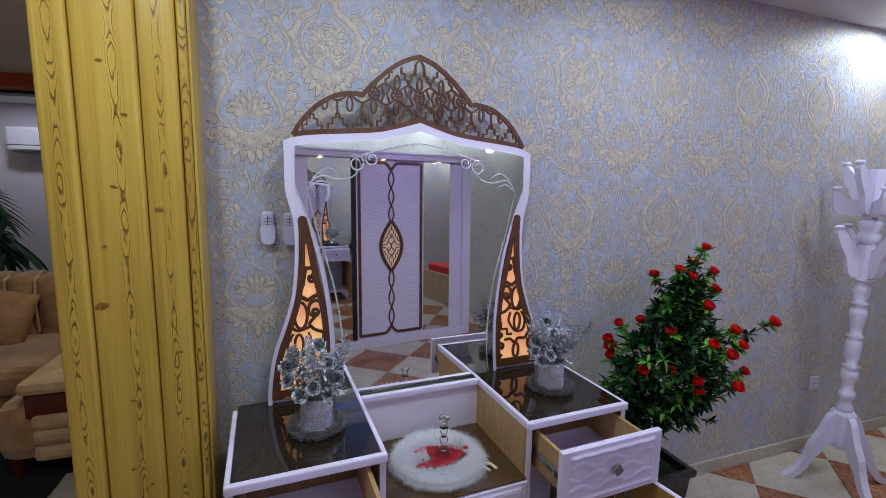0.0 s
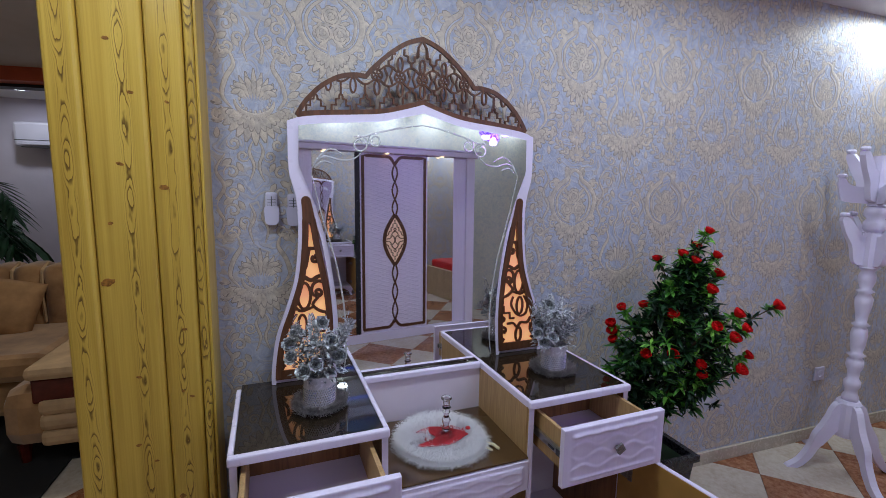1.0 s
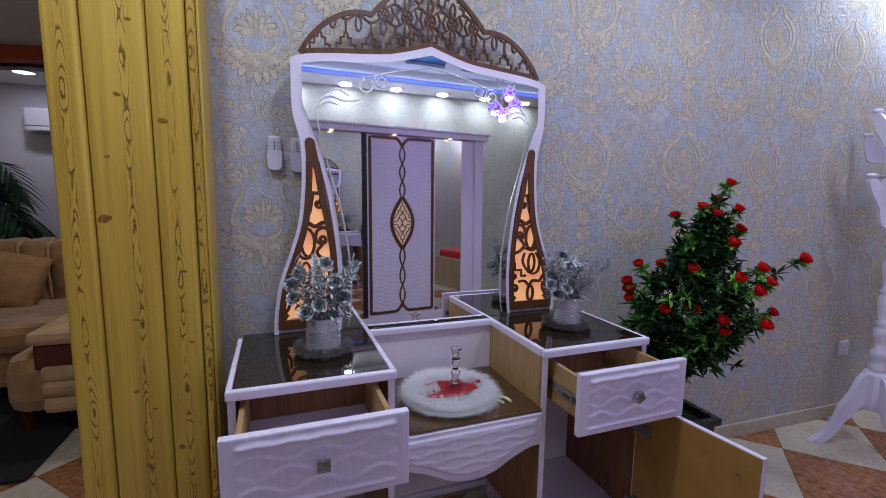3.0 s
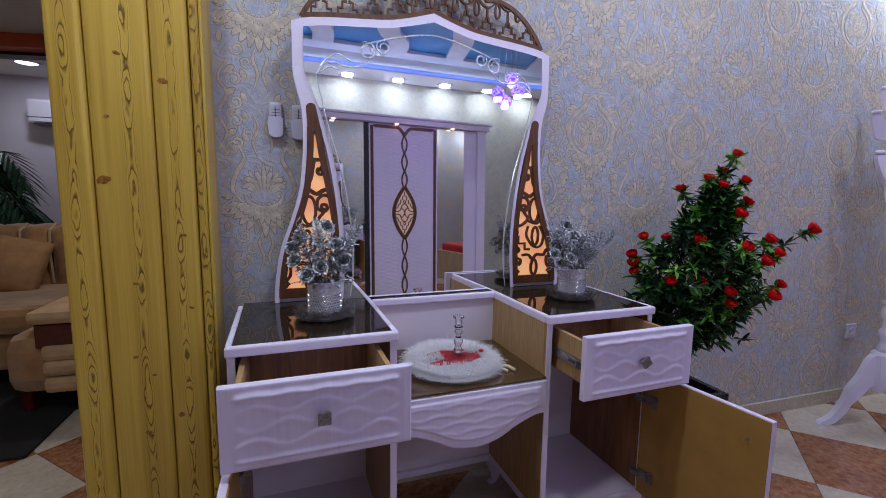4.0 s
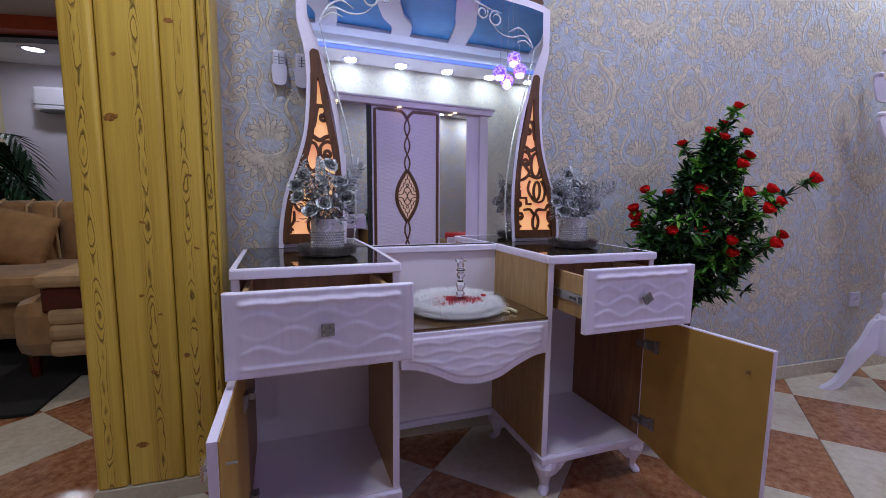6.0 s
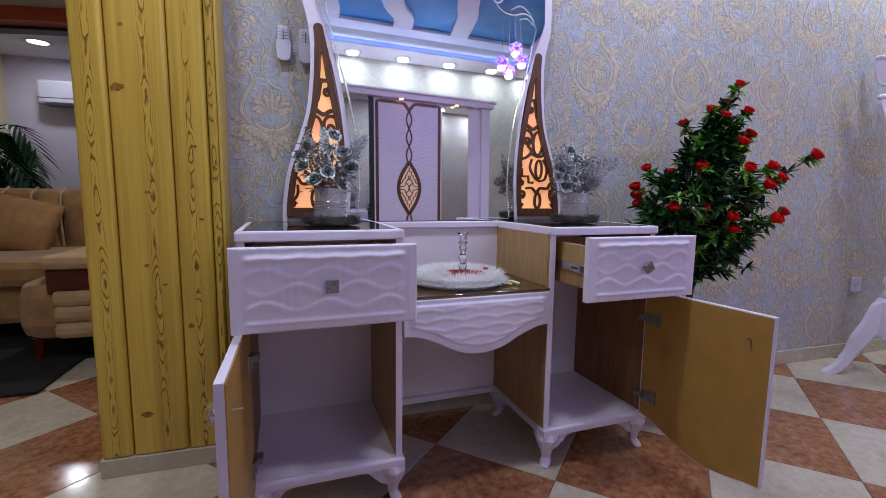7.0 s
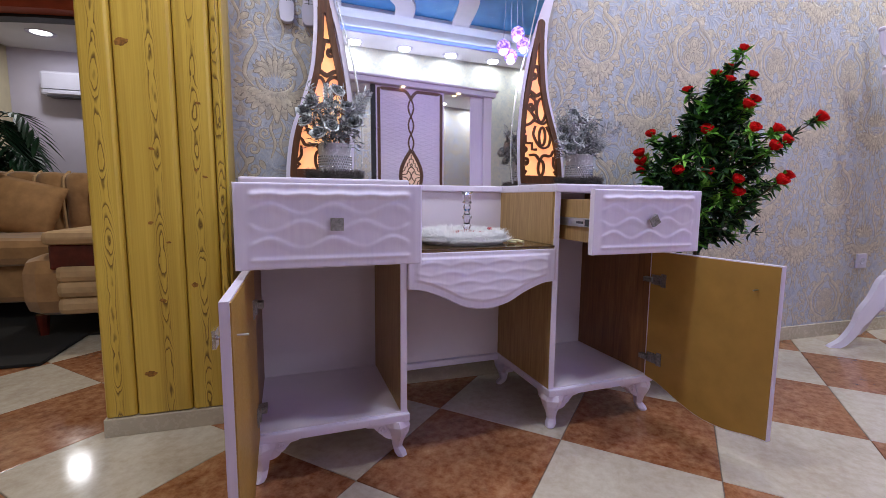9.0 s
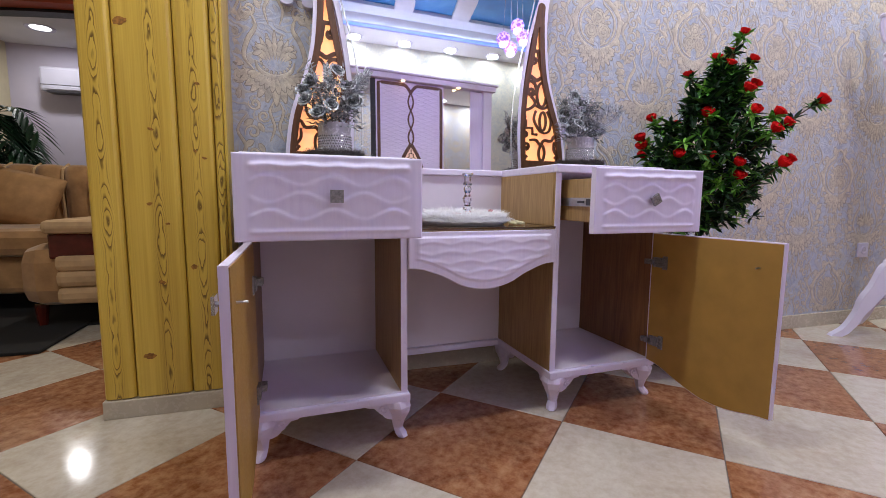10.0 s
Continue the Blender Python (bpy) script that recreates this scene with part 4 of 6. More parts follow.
# ---------------------------------------------------------------- mirror with fretwork
LEANM = math.tan(radians(0.6))
VM = 0.420
msurf = lambda u, w, d: (u, VM + (w - TOP) * LEANM - d, w)
mirror = thing("mirror_frame", TABLE, "tall white shaped mirror with brown fretwork crown and lit side panels", "mirror")
OUT_R = smoothed([(0.538, 0.790), (0.534, 0.86), (0.517, 0.96), (0.482, 1.06), (0.455, 1.15), (0.443, 1.24), (0.438, 1.33), (0.441, 1.42), (0.455, 1.48), (0.463, 1.52), (0.464, 1.60), (0.464, 1.675)], 4)
INN_R = smoothed([(0.322, 0.790), (0.316, 0.88), (0.314, 0.98), (0.320, 1.08), (0.332, 1.18), (0.349, 1.28), (0.373, 1.37), (0.400, 1.45), (0.421, 1.505), (0.432, 1.54), (0.432, 1.60), (0.431, 1.662)], 4)
TOP_O = smoothed([(0.464, 1.675), (0.42, 1.692), (0.34, 1.703), (0.24, 1.712), (0.15, 1.722), (0.07, 1.742), (0.0, 1.764)], 4)
TOP_I = smoothed([(0.431, 1.662), (0.36, 1.674), (0.24, 1.685), (0.15, 1.695), (0.07, 1.714), (0.0, 1.733)], 4)
flipu = lambda pts: [(-a, b) for a, b in pts]
part("mirror_glass", plate(mesh(), INN_R + TOP_I[1:] + flipu(TOP_I[:-1])[::-1] + flipu(INN_R)[::-1][1:], 0.0228, 0.0275, msurf), mirror_mat, mirror, "clear mirror glass")
part("top_rail", plate(mesh(), TOP_O + flipu(TOP_O[:-1])[::-1] + flipu(TOP_I[:-1]) + TOP_I[::-1], -0.004, 0.0222, msurf), white_paint, mirror, "white lacquered top rail")
for s in (1, -1):
    side = (lambda p: p) if s == 1 else flipu
    wing = OUT_R + [INN_R[-1]] + INN_R[::-1][1:]
    part("wing", plate(mesh(), side(wing), -0.006, 0.010, msurf), white_paint, mirror, "white lacquered side wing")
    rim = mesh()
    strip(rim, side([(a - 0.006, b) for a, b in OUT_R]), 0.0150, 0.010, 0.0224, msurf, crown=0.94)
    strip(rim, side([(a + 0.007, b) for a, b in INN_R]), 0.0190, 0.010, 0.0224, msurf, crown=0.94)
    part("rim", rim, white_paint, mirror)
    zu = [1.375 + 0.286 * i / 16 for i in range(17)]
    half0 = lambda w, L: next(a0 + (a1 - a0) * (w - b0) / (b1 - b0) for (a0, b0), (a1, b1) in zip(L, L[1:]) if b0 <= w <= b1)
    # the walnut panel's bounds at a height
    half = lambda w, L: next(a0 + (a1 - a0) * (w - b0) / (b1 - b0) for (a0, b0), (a1, b1) in zip(L, L[1:]) if b0 <= w <= b1)
    lo = lambda w: half(w, INN_R) + 0.018 + 0.007 * min(1, max(0, (w - 1.08) / 0.14)) - 0.017 * min(1, max(0, (w - 1.28) / 0.14))
    hi = lambda w: half(w, OUT_R) - 0.0125
    zs = [0.808 + (1.418 - 0.808) * i / 30 for i in range(31)]
    border = [(hi(z), z) for z in zs] + [(lo(z) + 0.003, z) for z in zs[::-1]]
    pan = part("lit_panel", plate(mesh(), side([(a, b) for a, b in border if b < 1.352]), 0.0102, 0.0115, msurf), amber, mirror, "amber acrylic panel lit from behind")
    fr = mesh()
    zt = [z for z in zs if z > 1.325]
    cap_r, cap_u = (hi(1.418) - lo(1.418)) / 2, (hi(1.418) + lo(1.418)) / 2
    tip = [(cap_u + cap_r * math.cos(math.pi * k / 8), 1.418 + cap_r * math.sin(math.pi * k / 8)) for k in range(1, 8)]
    plate(fr, side([(hi(z), z) for z in zt] + tip + [(lo(z), z) for z in zt[::-1]] + [(lo(1.335) * 0.5 + hi(1.335) * 0.5, 1.344)]), 0.0116, 0.0245, msurf)
    strip(fr, side([(hi(z) - 0.0090, z) for z in zs if z < 1.365]), 0.021, 0.0116, 0.0243, msurf)
    strip(fr, side([(lo(z) + 0.0090, z) for z in zs if z < 1.365]), 0.021, 0.0116, 0.0243, msurf)
    strip(fr, side([(lo(0.82), 0.819), (hi(0.82), 0.819)]), 0.032, 0.0116, 0.0187, msurf)
    mid = lambda z: (lo(z) + hi(z)) / 2
    wide = lambda z: hi(z) - lo(z)
    at = lambda f, z: (lo(z) + f * wide(z), z)

    def web(pts, wd, k=5):
        strip(fr, side(smoothed([at(f, z) for f, z in pts], k)), wd, 0.0116, 0.0183, msurf, ends=0.85)

    def curl(f, z, r, a0, tn, wd=0.011):
        c0 = at(f, z)
        strip(fr, side(spiral(c0[0], c0[1], r, r * 0.28, a0, tn, 18)), wd, 0.0116, 0.0183, msurf, ends=1.1)

    def ring(f, z, a, b, wd=0.010):
        c0 = at(f, z)
        strip(fr, side([(c0[0] + a * math.cos(q), c0[1] + b * math.sin(q)) for q in [2 * math.pi * n / 20 for n in range(20)]]), wd, 0.0116, 0.0184, msurf, closed=True)

    def steps(pts, wd=0.010):
        strip(fr, side([at(f, z) for f, z in pts]), wd, 0.0116, 0.0183, msurf)

    web([(0, 1.258), (0.5, 1.256), (1, 1.260)], 0.012)
    web([(0.60, 1.252), (0.70, 1.222), (0.78, 1.190), (1, 1.168)], 0.010)
    web([(0.0, 1.236), (0.20, 1.238), (0.40, 1.224)], 0.010)
    curl(0.34, 1.218, 0.012, 1.2, -1.2)
    web([(0, 1.163), (0.30, 1.158), (0.55, 1.146), (0.8, 1.158), (1, 1.166)], 0.014)
    web([(0.0, 1.100), (0.06, 1.126), (0.28, 1.142), (0.50, 1.128), (0.50, 1.100), (0.36, 1.086)], 0.011)
    curl(0.33, 1.102, 0.014, -1.4, -1.2)
    ring(0.72, 1.092, 0.021, 0.046, 0.010)
    web([(0.33, 1.084), (0.46, 1.060), (0.30, 1.038), (0.12, 1.026), (0.14, 1.000)], 0.011)
    web([(0.46, 1.050), (0.70, 1.040), (0.86, 1.052), (1, 1.080)], 0.010)
    steps([(0.0, 0.990), (0.16, 0.990), (0.16, 0.962), (0.32, 0.962), (0.32, 0.938), (0.44, 0.938)])
    ring(0.62, 0.990, 0.014, 0.036, 0.009)
    web([(0.46, 1.030), (0.38, 0.995), (0.50, 0.955), (0.62, 0.944)], 0.009)
    web([(0.80, 1.030), (0.86, 0.995), (0.76, 0.955), (0.62, 0.944)], 0.009)
    curl(0.13, 0.938, 0.014, 1.5, 1.2)
    curl(0.14, 0.892, 0.014, -1.5, 1.2)
    web([(0.24, 0.915), (0.40, 0.916), (0.50, 0.898), (0.60, 0.916), (0.78, 0.915), (0.88, 0.935), (1, 0.930)], 0.011)
    web([(0.86, 0.912), (0.84, 0.880), (0.92, 0.858), (1, 0.862)], 0.010)
    ring(0.52, 0.866, 0.013, 0.030, 0.010)
    curl(0.10, 0.846, 0.010, 0.0, 1.1, 0.009)
    curl(0.90, 0.846, 0.010, 3.1, -1.1, 0.009)
    zb = [1.376 + 0.042 * i / 6 for i in range(7)]
    part("wing_top", plate(mesh(), side([(half0(z, OUT_R) + 0.0015, z) for z in zu] + [(0.4655, 1.676), (0.431, 1.690)] + [(half0(z, INN_R) - 0.0015, z) for z in zu[::-1]] + [(lo(z) - 0.001, z) for z in zb] + [(a, b + 0.001) for a, b in tip[::-1]] + [(hi(z) + 0.001, z) for z in zb[::-1]]), -0.0045, 0.0226, msurf), white_paint, mirror)
    part("fretwork", fr, walnut, mirror, "brown cut-out fretwork over amber light")
    # silver line work on the glass
    ln = mesh()
    for pts in (smoothed([(0.0, 1.690), (0.06, 1.682), (0.14, 1.663), (0.20, 1.645), (0.245, 1.630)], 6),
                spiral(0.232, 1.612, 0.030, 0.012, 0.9, 1.35, 24), spiral(0.178, 1.628, 0.024, 0.010, 1.2, -1.3, 22),
                smoothed([(0.225, 1.585), (0.255, 1.562), (0.30, 1.556), (0.345, 1.567), (0.375, 1.553), (0.395, 1.52)], 6),
                smoothed([(0.285, 1.572), (0.325, 1.592), (0.36, 1.575), (0.385, 1.545)], 5),
                smoothed([(0.32, 1.541), (0.355, 1.550), (0.385, 1.528)], 5),
                smoothed([(0.395, 1.515), (0.36, 1.36), (0.315, 1.19), (0.290, 1.02), (0.288, 0.88), (0.298, 0.80)], 8)):
        strip(ln, side(pts), 0.0065, 0.0277, 0.0295, msurf, crown=0.5, ends=0.4)
    part("line_ornament", ln, etched, mirror, "silver etched scrolls on the glass")

# crown of open fretwork
CROWN = smoothed([(0.435, 1.697), (0.405, 1.745), (0.355, 1.797), (0.295, 1.833), (0.240, 1.845), (0.205, 1.843)], 5)
CROWN2 = smoothed([(0.205, 1.843), (0.185, 1.868), (0.150, 1.902), (0.105, 1.940), (0.055, 1.972), (0.0, 1.992)], 5)
arc = CROWN + CROWN2[1:]
ctop = lambda u: next(b0 + (b1 - b0) * (abs(u) - a0) / ((a1 - a0) or 1) for (a1, b1), (a0, b0) in zip(arc, arc[1:]) if a0 <= abs(u) <= a1)
cbot = lambda u: next(b0 + (b1 - b0) * (abs(u) - a0) / ((a1 - a0) or 1) for (a1, b1), (a0, b0) in zip(TOP_O, TOP_O[1:]) if a0 <= abs(u) <= a1)
cr = mesh()
D0, D1 = 0.004, 0.013
strip(cr, arc + flipu(arc[:-1])[::-1], 0.015, D0, D1 + 0.001, msurf)
base_line = TOP_O + flipu(TOP_O[:-1])[::-1]
strip(cr, [(a, b + 0.008) for a, b in base_line if abs(a) < 0.436], 0.020, D0, D1 + 0.0012, msurf)


def inside(pts):
    return [p for p in pts if abs(p[0]) < 0.43 and cbot(p[0]) < p[1] < ctop(p[0]) - 0.003]


def fret(pts, wd=0.0075, closed=False):
    good = inside(pts)
    if len(good) == len(pts):
        strip(cr, pts, wd, D0, D1, msurf, closed=closed)
    elif len(good) > 2:
        strip(cr, good, wd, D0, D1, msurf)


P, BAND = 0.083, 1.853
oval = lambda u, w, a, b: [(u + a * math.cos(q), w + b * math.sin(q)) for q in [math.pi / 2 + 2 * math.pi * n / 18 for n in range(18)]]
for i in range(-5, 6):
    u = i * P
    # rosette of six petals with a drop over and under it
    fret(oval(u, BAND, 0.0185, 0.0185), 0.0058, True)
    for k in range(6):
        a = math.pi * (k / 3 + 1 / 6)
        fret([(u + q * math.cos(a), BAND + q * math.sin(a)) for q in (0.003, 0.010, 0.0185)], 0.0052)
    for s in (1, -1):
        fret(oval(u, BAND + s * 0.043, 0.0095, 0.024), 0.0058, True)
    v = u + P / 2
    if abs(v) > 0.41:
        continue
    b, t = cbot(v), ctop(v)
    for s in (1, -1):
        # interlaced bows between the rosettes
        fret([(v + (k / 8 - 0.5) * (P - 0.020), BAND + s * (0.016 + 0.019 * math.sin(math.pi * k / 8))) for k in range(9)], 0.0062)
        fret([(v + s * 0.015, BAND + 0.030), (v + s * 0.011, BAND + 0.016), (v + s * 0.0045, BAND), (v + s * 0.011, BAND - 0.016), (v + s * 0.015, BAND - 0.030)], 0.0058)
        # castle steps on the base, turned steps under the outline
        fret([(v + s * 0.031, b + 0.012), (v + s * 0.031, b + 0.033), (v + s * 0.017, b + 0.033), (v + s * 0.017, b + 0.052), (v + s * 0.006, b + 0.055), (v + s * 0.005, b + 0.066), (v, b + 0.070)], 0.0066)
        fret([(v, BAND + 0.050), (v + s * 0.012, BAND + 0.058), (v + s * 0.012, BAND + 0.074), (v + s * 0.026, BAND + 0.077), (v + s * 0.026, BAND + 0.096), (v + s * 0.026, BAND + 0.112)], 0.0062)
    fret([(v, b + 0.068), (v, (b + 0.068 + BAND - 0.034) / 2), (v, BAND - 0.034)], 0.0062)
    fret([(v, BAND + 0.034), (v, BAND + 0.042), (v, BAND + 0.052)], 0.0062)
for s in (1, -1):
    fret(smoothed([(s * 0.002, 1.984), (s * 0.013, 1.965), (s * 0.019, 1.942), (s * 0.019, 1.925)], 4), 0.0062)
part("crown", cr, walnut, mirror, "brown open fretwork crown in ogee outline")


# ---------------------------------------------------------------- wardrobe opposite
WARD = pose(1.19, -1.24, 0, 0, 0, 176)     # front looks towards +y


def wardrobe():
    t = thing("wardrobe", WARD, "white sliding-door wardrobe with brown chain inlay and mirror strips", "wardrobe")
    W, H, Dp = 1.08, 1.93, 0.62
    part("body", boxes((-W, W, 0.03, Dp, 0.0, H - 0.02)), white_paint, t)
    part("plinth", boxes((-W, W, -0.02, 0.03, 0.0, 0.09), bevel=0.004), white_paint, t)
    part("side_post", boxes((-W, -W + 0.10, -0.02, 0.03, 0.09, H - 0.06), bevel=0.004), white_paint, t)
    part("side_post", boxes((W - 0.06, W, -0.02, 0.03, 0.09, H - 0.06), bevel=0.004), white_paint, t)
    part("cornice", boxes((-W - 0.03, W + 0.03, -0.06, Dp, H - 0.07, H - 0.02), (-W - 0.05, W + 0.05, -0.08, Dp, H - 0.02, H), bevel=0.006), white_paint, t)
    f = lambda u, w, d: (u, 0.012 - d, w)
    for u0, u1 in ((-0.99, -0.83), (-0.515, 0.20), (0.64, 1.02)):
        main = u1 - u0 > 0.4
        dd = 0.018 if main else 0.0
        bm = mesh()
        box(bm, u0, u1, 0.012 - dd, 0.03, 0.092, H - 0.075)
        z = 0.13
        r = 0
        while z < H - 0.12:
            n = 26
            strip(bm, [(u0 + 0.01 + (u1 - u0 - 0.02) * i / n, z + 0.008 * math.sin(i * 1.25 + r * 3.1)) for i in range(n + 1)], 0.010, dd, dd + 0.0022, f, crown=0.3)
            z += 0.021
            r += 1
        d = part("sliding_door", bm, white_grain, t, "white embossed sliding door panel")
        if main:
            c = (u0 + u1) / 2
            k = mesh()
            e0, e1, y0, y1 = u0 + 0.03, u1 - 0.03, 0.13, H - 0.10
            for s in (1, -1):
                a = e1 if s == 1 else e0
                strip(k, smoothed([(c, y1 - 0.07), (c + s * 0.05, y1 - 0.01), (c + s * 0.11, y1), (a, y1)], 5) + [(a, y0)] + smoothed([(a, y0), (c + s * 0.11, y0), (c + s * 0.05, y0 + 0.01), (c, y0 + 0.07)], 5), 0.029, dd, dd + 0.006, f)
                for za, zb in ((y0 + 0.07, 0.78), (1.25, y1 - 0.07)):
                    n = 48
                    strip(k, [(c + s * 0.027 * math.sin(math.pi * 3 * i / n), za + (zb - za) * i / n) for i in range(n + 1)], 0.015, dd, dd + 0.006, f)
                n = 24
                strip(k, [(c + s * 0.112 * math.sin(math.pi * i / n), 0.76 + 0.51 * i / n) for i in range(n + 1)], 0.034, dd, dd + 0.007, f)
            part("inlay", k, walnut, d, "dark brown chain inlay")
            g = mesh()
            plate(g, [(c + 0.10 * math.sin(math.pi * i / 24), 0.79 + 0.45 * i / 24) for i in range(25)] + [(c - 0.10 * math.sin(math.pi * i / 24), 0.79 + 0.45 * i / 24) for i in range(23, 0, -1)], dd, dd + 0.003, f)
            part("oval_panel", g, oval_pale, d, "pale salmon oval panel lit softly from behind")
            k = mesh()
            for s in (1, -1):
                for q in (1, -1):
                    o = lambda a, b: (c + s * a, 1.015 + q * b)
                    strip(k, [o(0.0, 0.205), o(0.0, 0.165), o(0.022, 0.160), o(0.022, 0.128), o(0.042, 0.122), o(0.042, 0.090), o(0.062, 0.085), o(0.070, 0.055), o(0.095, 0.040)], 0.010, dd + 0.003, dd + 0.006, f)
                    strip(k, smoothed([o(0.0, 0.090), o(0.022, 0.075), o(0.034, 0.050), o(0.012, 0.030), o(0.0, 0.0)], 4), 0.010, dd + 0.003, dd + 0.006, f)
                    strip(k, smoothed([o(0.095, 0.012), o(0.060, 0.016), o(0.040, 0.030), o(0.046, 0.046)], 4), 0.009, dd + 0.003, dd + 0.006, f)
                    strip(k, smoothed([o(0.0, 0.120), o(0.012, 0.108), o(0.0, 0.090)], 4), 0.009, dd + 0.003, dd + 0.006, f)
            part("oval_fretwork", k, walnut, d)
    for u0, u1 in ((-0.83, -0.515), (0.25, 0.64)):
        half_w = (u1 - u0) / 2 - 0.002
        strip_ob = part("mirror_strip", boxes((-half_w, half_w, 0.0, 0.005, 0.092, H - 0.075)), mirror_mat, t, "tall mirror strip")
        strip_ob.matrix_local = pose((u0 + u1) / 2, 0.002, 0, 0, 0, 6.0 if u0 > 0 else 0.0)
    part("black_profile", boxes((0.20, 0.25, -0.01, 0.03, 0.092, H - 0.075)), black_paint, t, "black door profile")
    for u in (-0.665, -0.065, 0.535):
        part("spot", lathe(mesh(), [(0.022, H - 0.071), (0.02, H - 0.076)], u, -0.045, 14), spot_glass, t, "small warm lit spot")
    return t


wardrobe()
for u in (-0.665, -0.065, 0.535):
    p = WARD @ Vector((u, -0.045, 1.852))
    lamp("wardrobe_spot_lamp", p.x, p.y, p.z, 0.03, (1.0, 0.62, 0.32), 0.036)

# pendant
pend = thing("pendant_lamp", pose(1.86, -0.20, 0), "cluster pendant lamp with lit violet glass shades and chrome plate", "pendant lamp")
part("ceiling_plate", lathe(mesh(), [(0.10, SKY - 0.045), (0.115, SKY - 0.03), (0.115, SKY - 0.031)], seg=28), chrome, pend)
part("plate_light", lathe(mesh(), [(0.06, SKY - 0.052), (0.07, SKY - 0.044)], seg=20), bulb_glass, pend)
for dx, dy, z in ((-0.10, 0.03, 1.93), (0.045, 0.0, 2.06), (0.02, -0.06, 1.90), (0.07, 0.05, 1.96)):
    part("cord", tube(mesh(), [(dx * 0.6, dy * 0.6, SKY - 0.04), (dx, dy, z + 0.07)], 0.0022, 5), chrome, pend)
    sh = part("shade", lathe(mesh(), [(0.012, z + 0.085), (0.020, z + 0.078), (0.042, z + 0.066), (0.053, z + 0.040), (0.054, z + 0.020), (0.046, z + 0.004), (0.03, z + 0.002)], dx, dy, 16), violet_glass, pend, "lit violet glass shade")
    part("bulb", lathe(mesh(), [(0.02, z + 0.026), (0.034, z + 0.012), (0.034, z - 0.018), (0.02, z - 0.030)], dx, dy, 16), bulb_glass, sh)
# bed end seen through the mirror strips
bed = thing("bed", pose(3.2, -0.25, 0), "bed with red satin cover and pale oak side board", "bed")
part("side_board", boxes((-0.45, 1.05, -0.55, -0.50, 0.0, 0.42), (-0.45, -0.40, -0.50, 0.75, 0.0, 0.42), (-0.45, 1.05, 0.75, 0.80, 0.0, 0.42), bevel=0.006), bed_wood, bed)
part("mattress", boxes((-0.39, 1.05, -0.49, 0.74, 0.15, 0.52), bevel=0.03), red_fabric, bed, "mattress under a red satin cover")


# ---------------------------------------------------------------- things on the dressing table
def blades(bm, cx, cy, z, r, n, ln, wd, flat, seed):
    rng = random.Random(seed)
    for _ in range(n):
        a, q = rng.uniform(0, 2 * math.pi), math.sqrt(rng.random()) * r
        x, y = cx + q * math.cos(a), cy + q * math.sin(a)
        if r > 0.1 and (x / 0.100) ** 2 + (y / 0.066) ** 2 < 0.95 and not (x < -0.03 and abs(y) < 0.022):
            continue
        o = a + rng.uniform(-0.9, 0.9)
        k = ln * rng.uniform(0.6, 1.3)
        out = (0.25 + 0.75 * q / r) * flat
        p0 = Vector((x, y, z))
        p2 = p0 + Vector((math.cos(o) * k * out, math.sin(o) * k * out, k * (1.05 - out) * rng.uniform(0.5, 1.1) + 0.002))
        p1 = p0.lerp(p2, 0.55) + Vector((0, 0, k * 0.18))
        sd = Vector((-math.sin(o), math.cos(o), 0)) * wd / 2
        v = [bm.verts.new(p) for p in (p0 + sd, p0 - sd, p1 + sd * 0.8, p1 - sd * 0.8, p2)]
        bm.faces.new((v[0], v[1], v[3], v[2]))
        bm.faces.new((v[2], v[3], v[4]))


MATC = (0.585, 1.228)
fur = thing("fur_mat", pose(MATC[0], MATC[1], 0.6005), "round white fluffy fur mat on the glass shelf", "fur mat")
part("backing", lathe(mesh(), [(0.135, 0.0), (0.14, 0.006), (0.12, 0.010), (0.02, 0.012)], seg=28), fur_white, fur)
bm = mesh()
blades(bm, 0, 0, 0.006, 0.132, 12000, 0.060, 0.0017, 0.60, 3)
blades(bm, 0, 0, 0.004, 0.142, 9000, 0.046, 0.0017, 0.85, 8)
tagged(part("fur", bm, fur_white, fur, "long white fur", flip=False), kind="stuff")

felt = [(-0.084, 0.030), (-0.060, 0.048), (-0.020, 0.054), (0.030, 0.042), (0.070, 0.018), (0.092, -0.004), (0.078, -0.012), (0.060, -0.032), (0.020, -0.056), (-0.020, -0.064), (-0.060, -0.058), (-0.090, -0.050), (-0.060, -0.034), (-0.030, -0.018), (-0.022, 0.0), (-0.034, 0.014), (-0.060, 0.024)]
RED = pose(MATC[0] + 0.005, MATC[1] + 0.0, 0.626, 0, 0, -8)
bm = plate(mesh(), smoothed(felt, 3, True), 0.0, 0.004, lambda u, w, d: (u, w, d + 0.002 * math.sin(u * 60) * math.cos(w * 50)))
rng = random.Random(5)
for _ in range(700):
    x, y = rng.uniform(-0.085, 0.085), rng.uniform(-0.058, 0.048)
    if (x / 0.09) ** 2 + (y / 0.055) ** 2 < 0.9 and not (x < -0.025 and abs(y) < 0.024):
        o = rng.uniform(0, 6.28)
        leaf(bm, (x, y, 0.004), (x + 0.010 * math.cos(o), y + 0.010 * math.sin(o), 0.010), 0.0025, (0, 0, 1), 0.2)
felt_ob = part("felt_ornament", bm, red_petal, None, flip=False)
felt_ob.matrix_world = RED
tagged(felt_ob, "dark red felt ornament lying in the white fur", "felt ornament")
btn = part("button", lathe(mesh(), [(0.006, 0.0), (0.009, 0.003), (0.007, 0.007)], seg=12), red_petal)
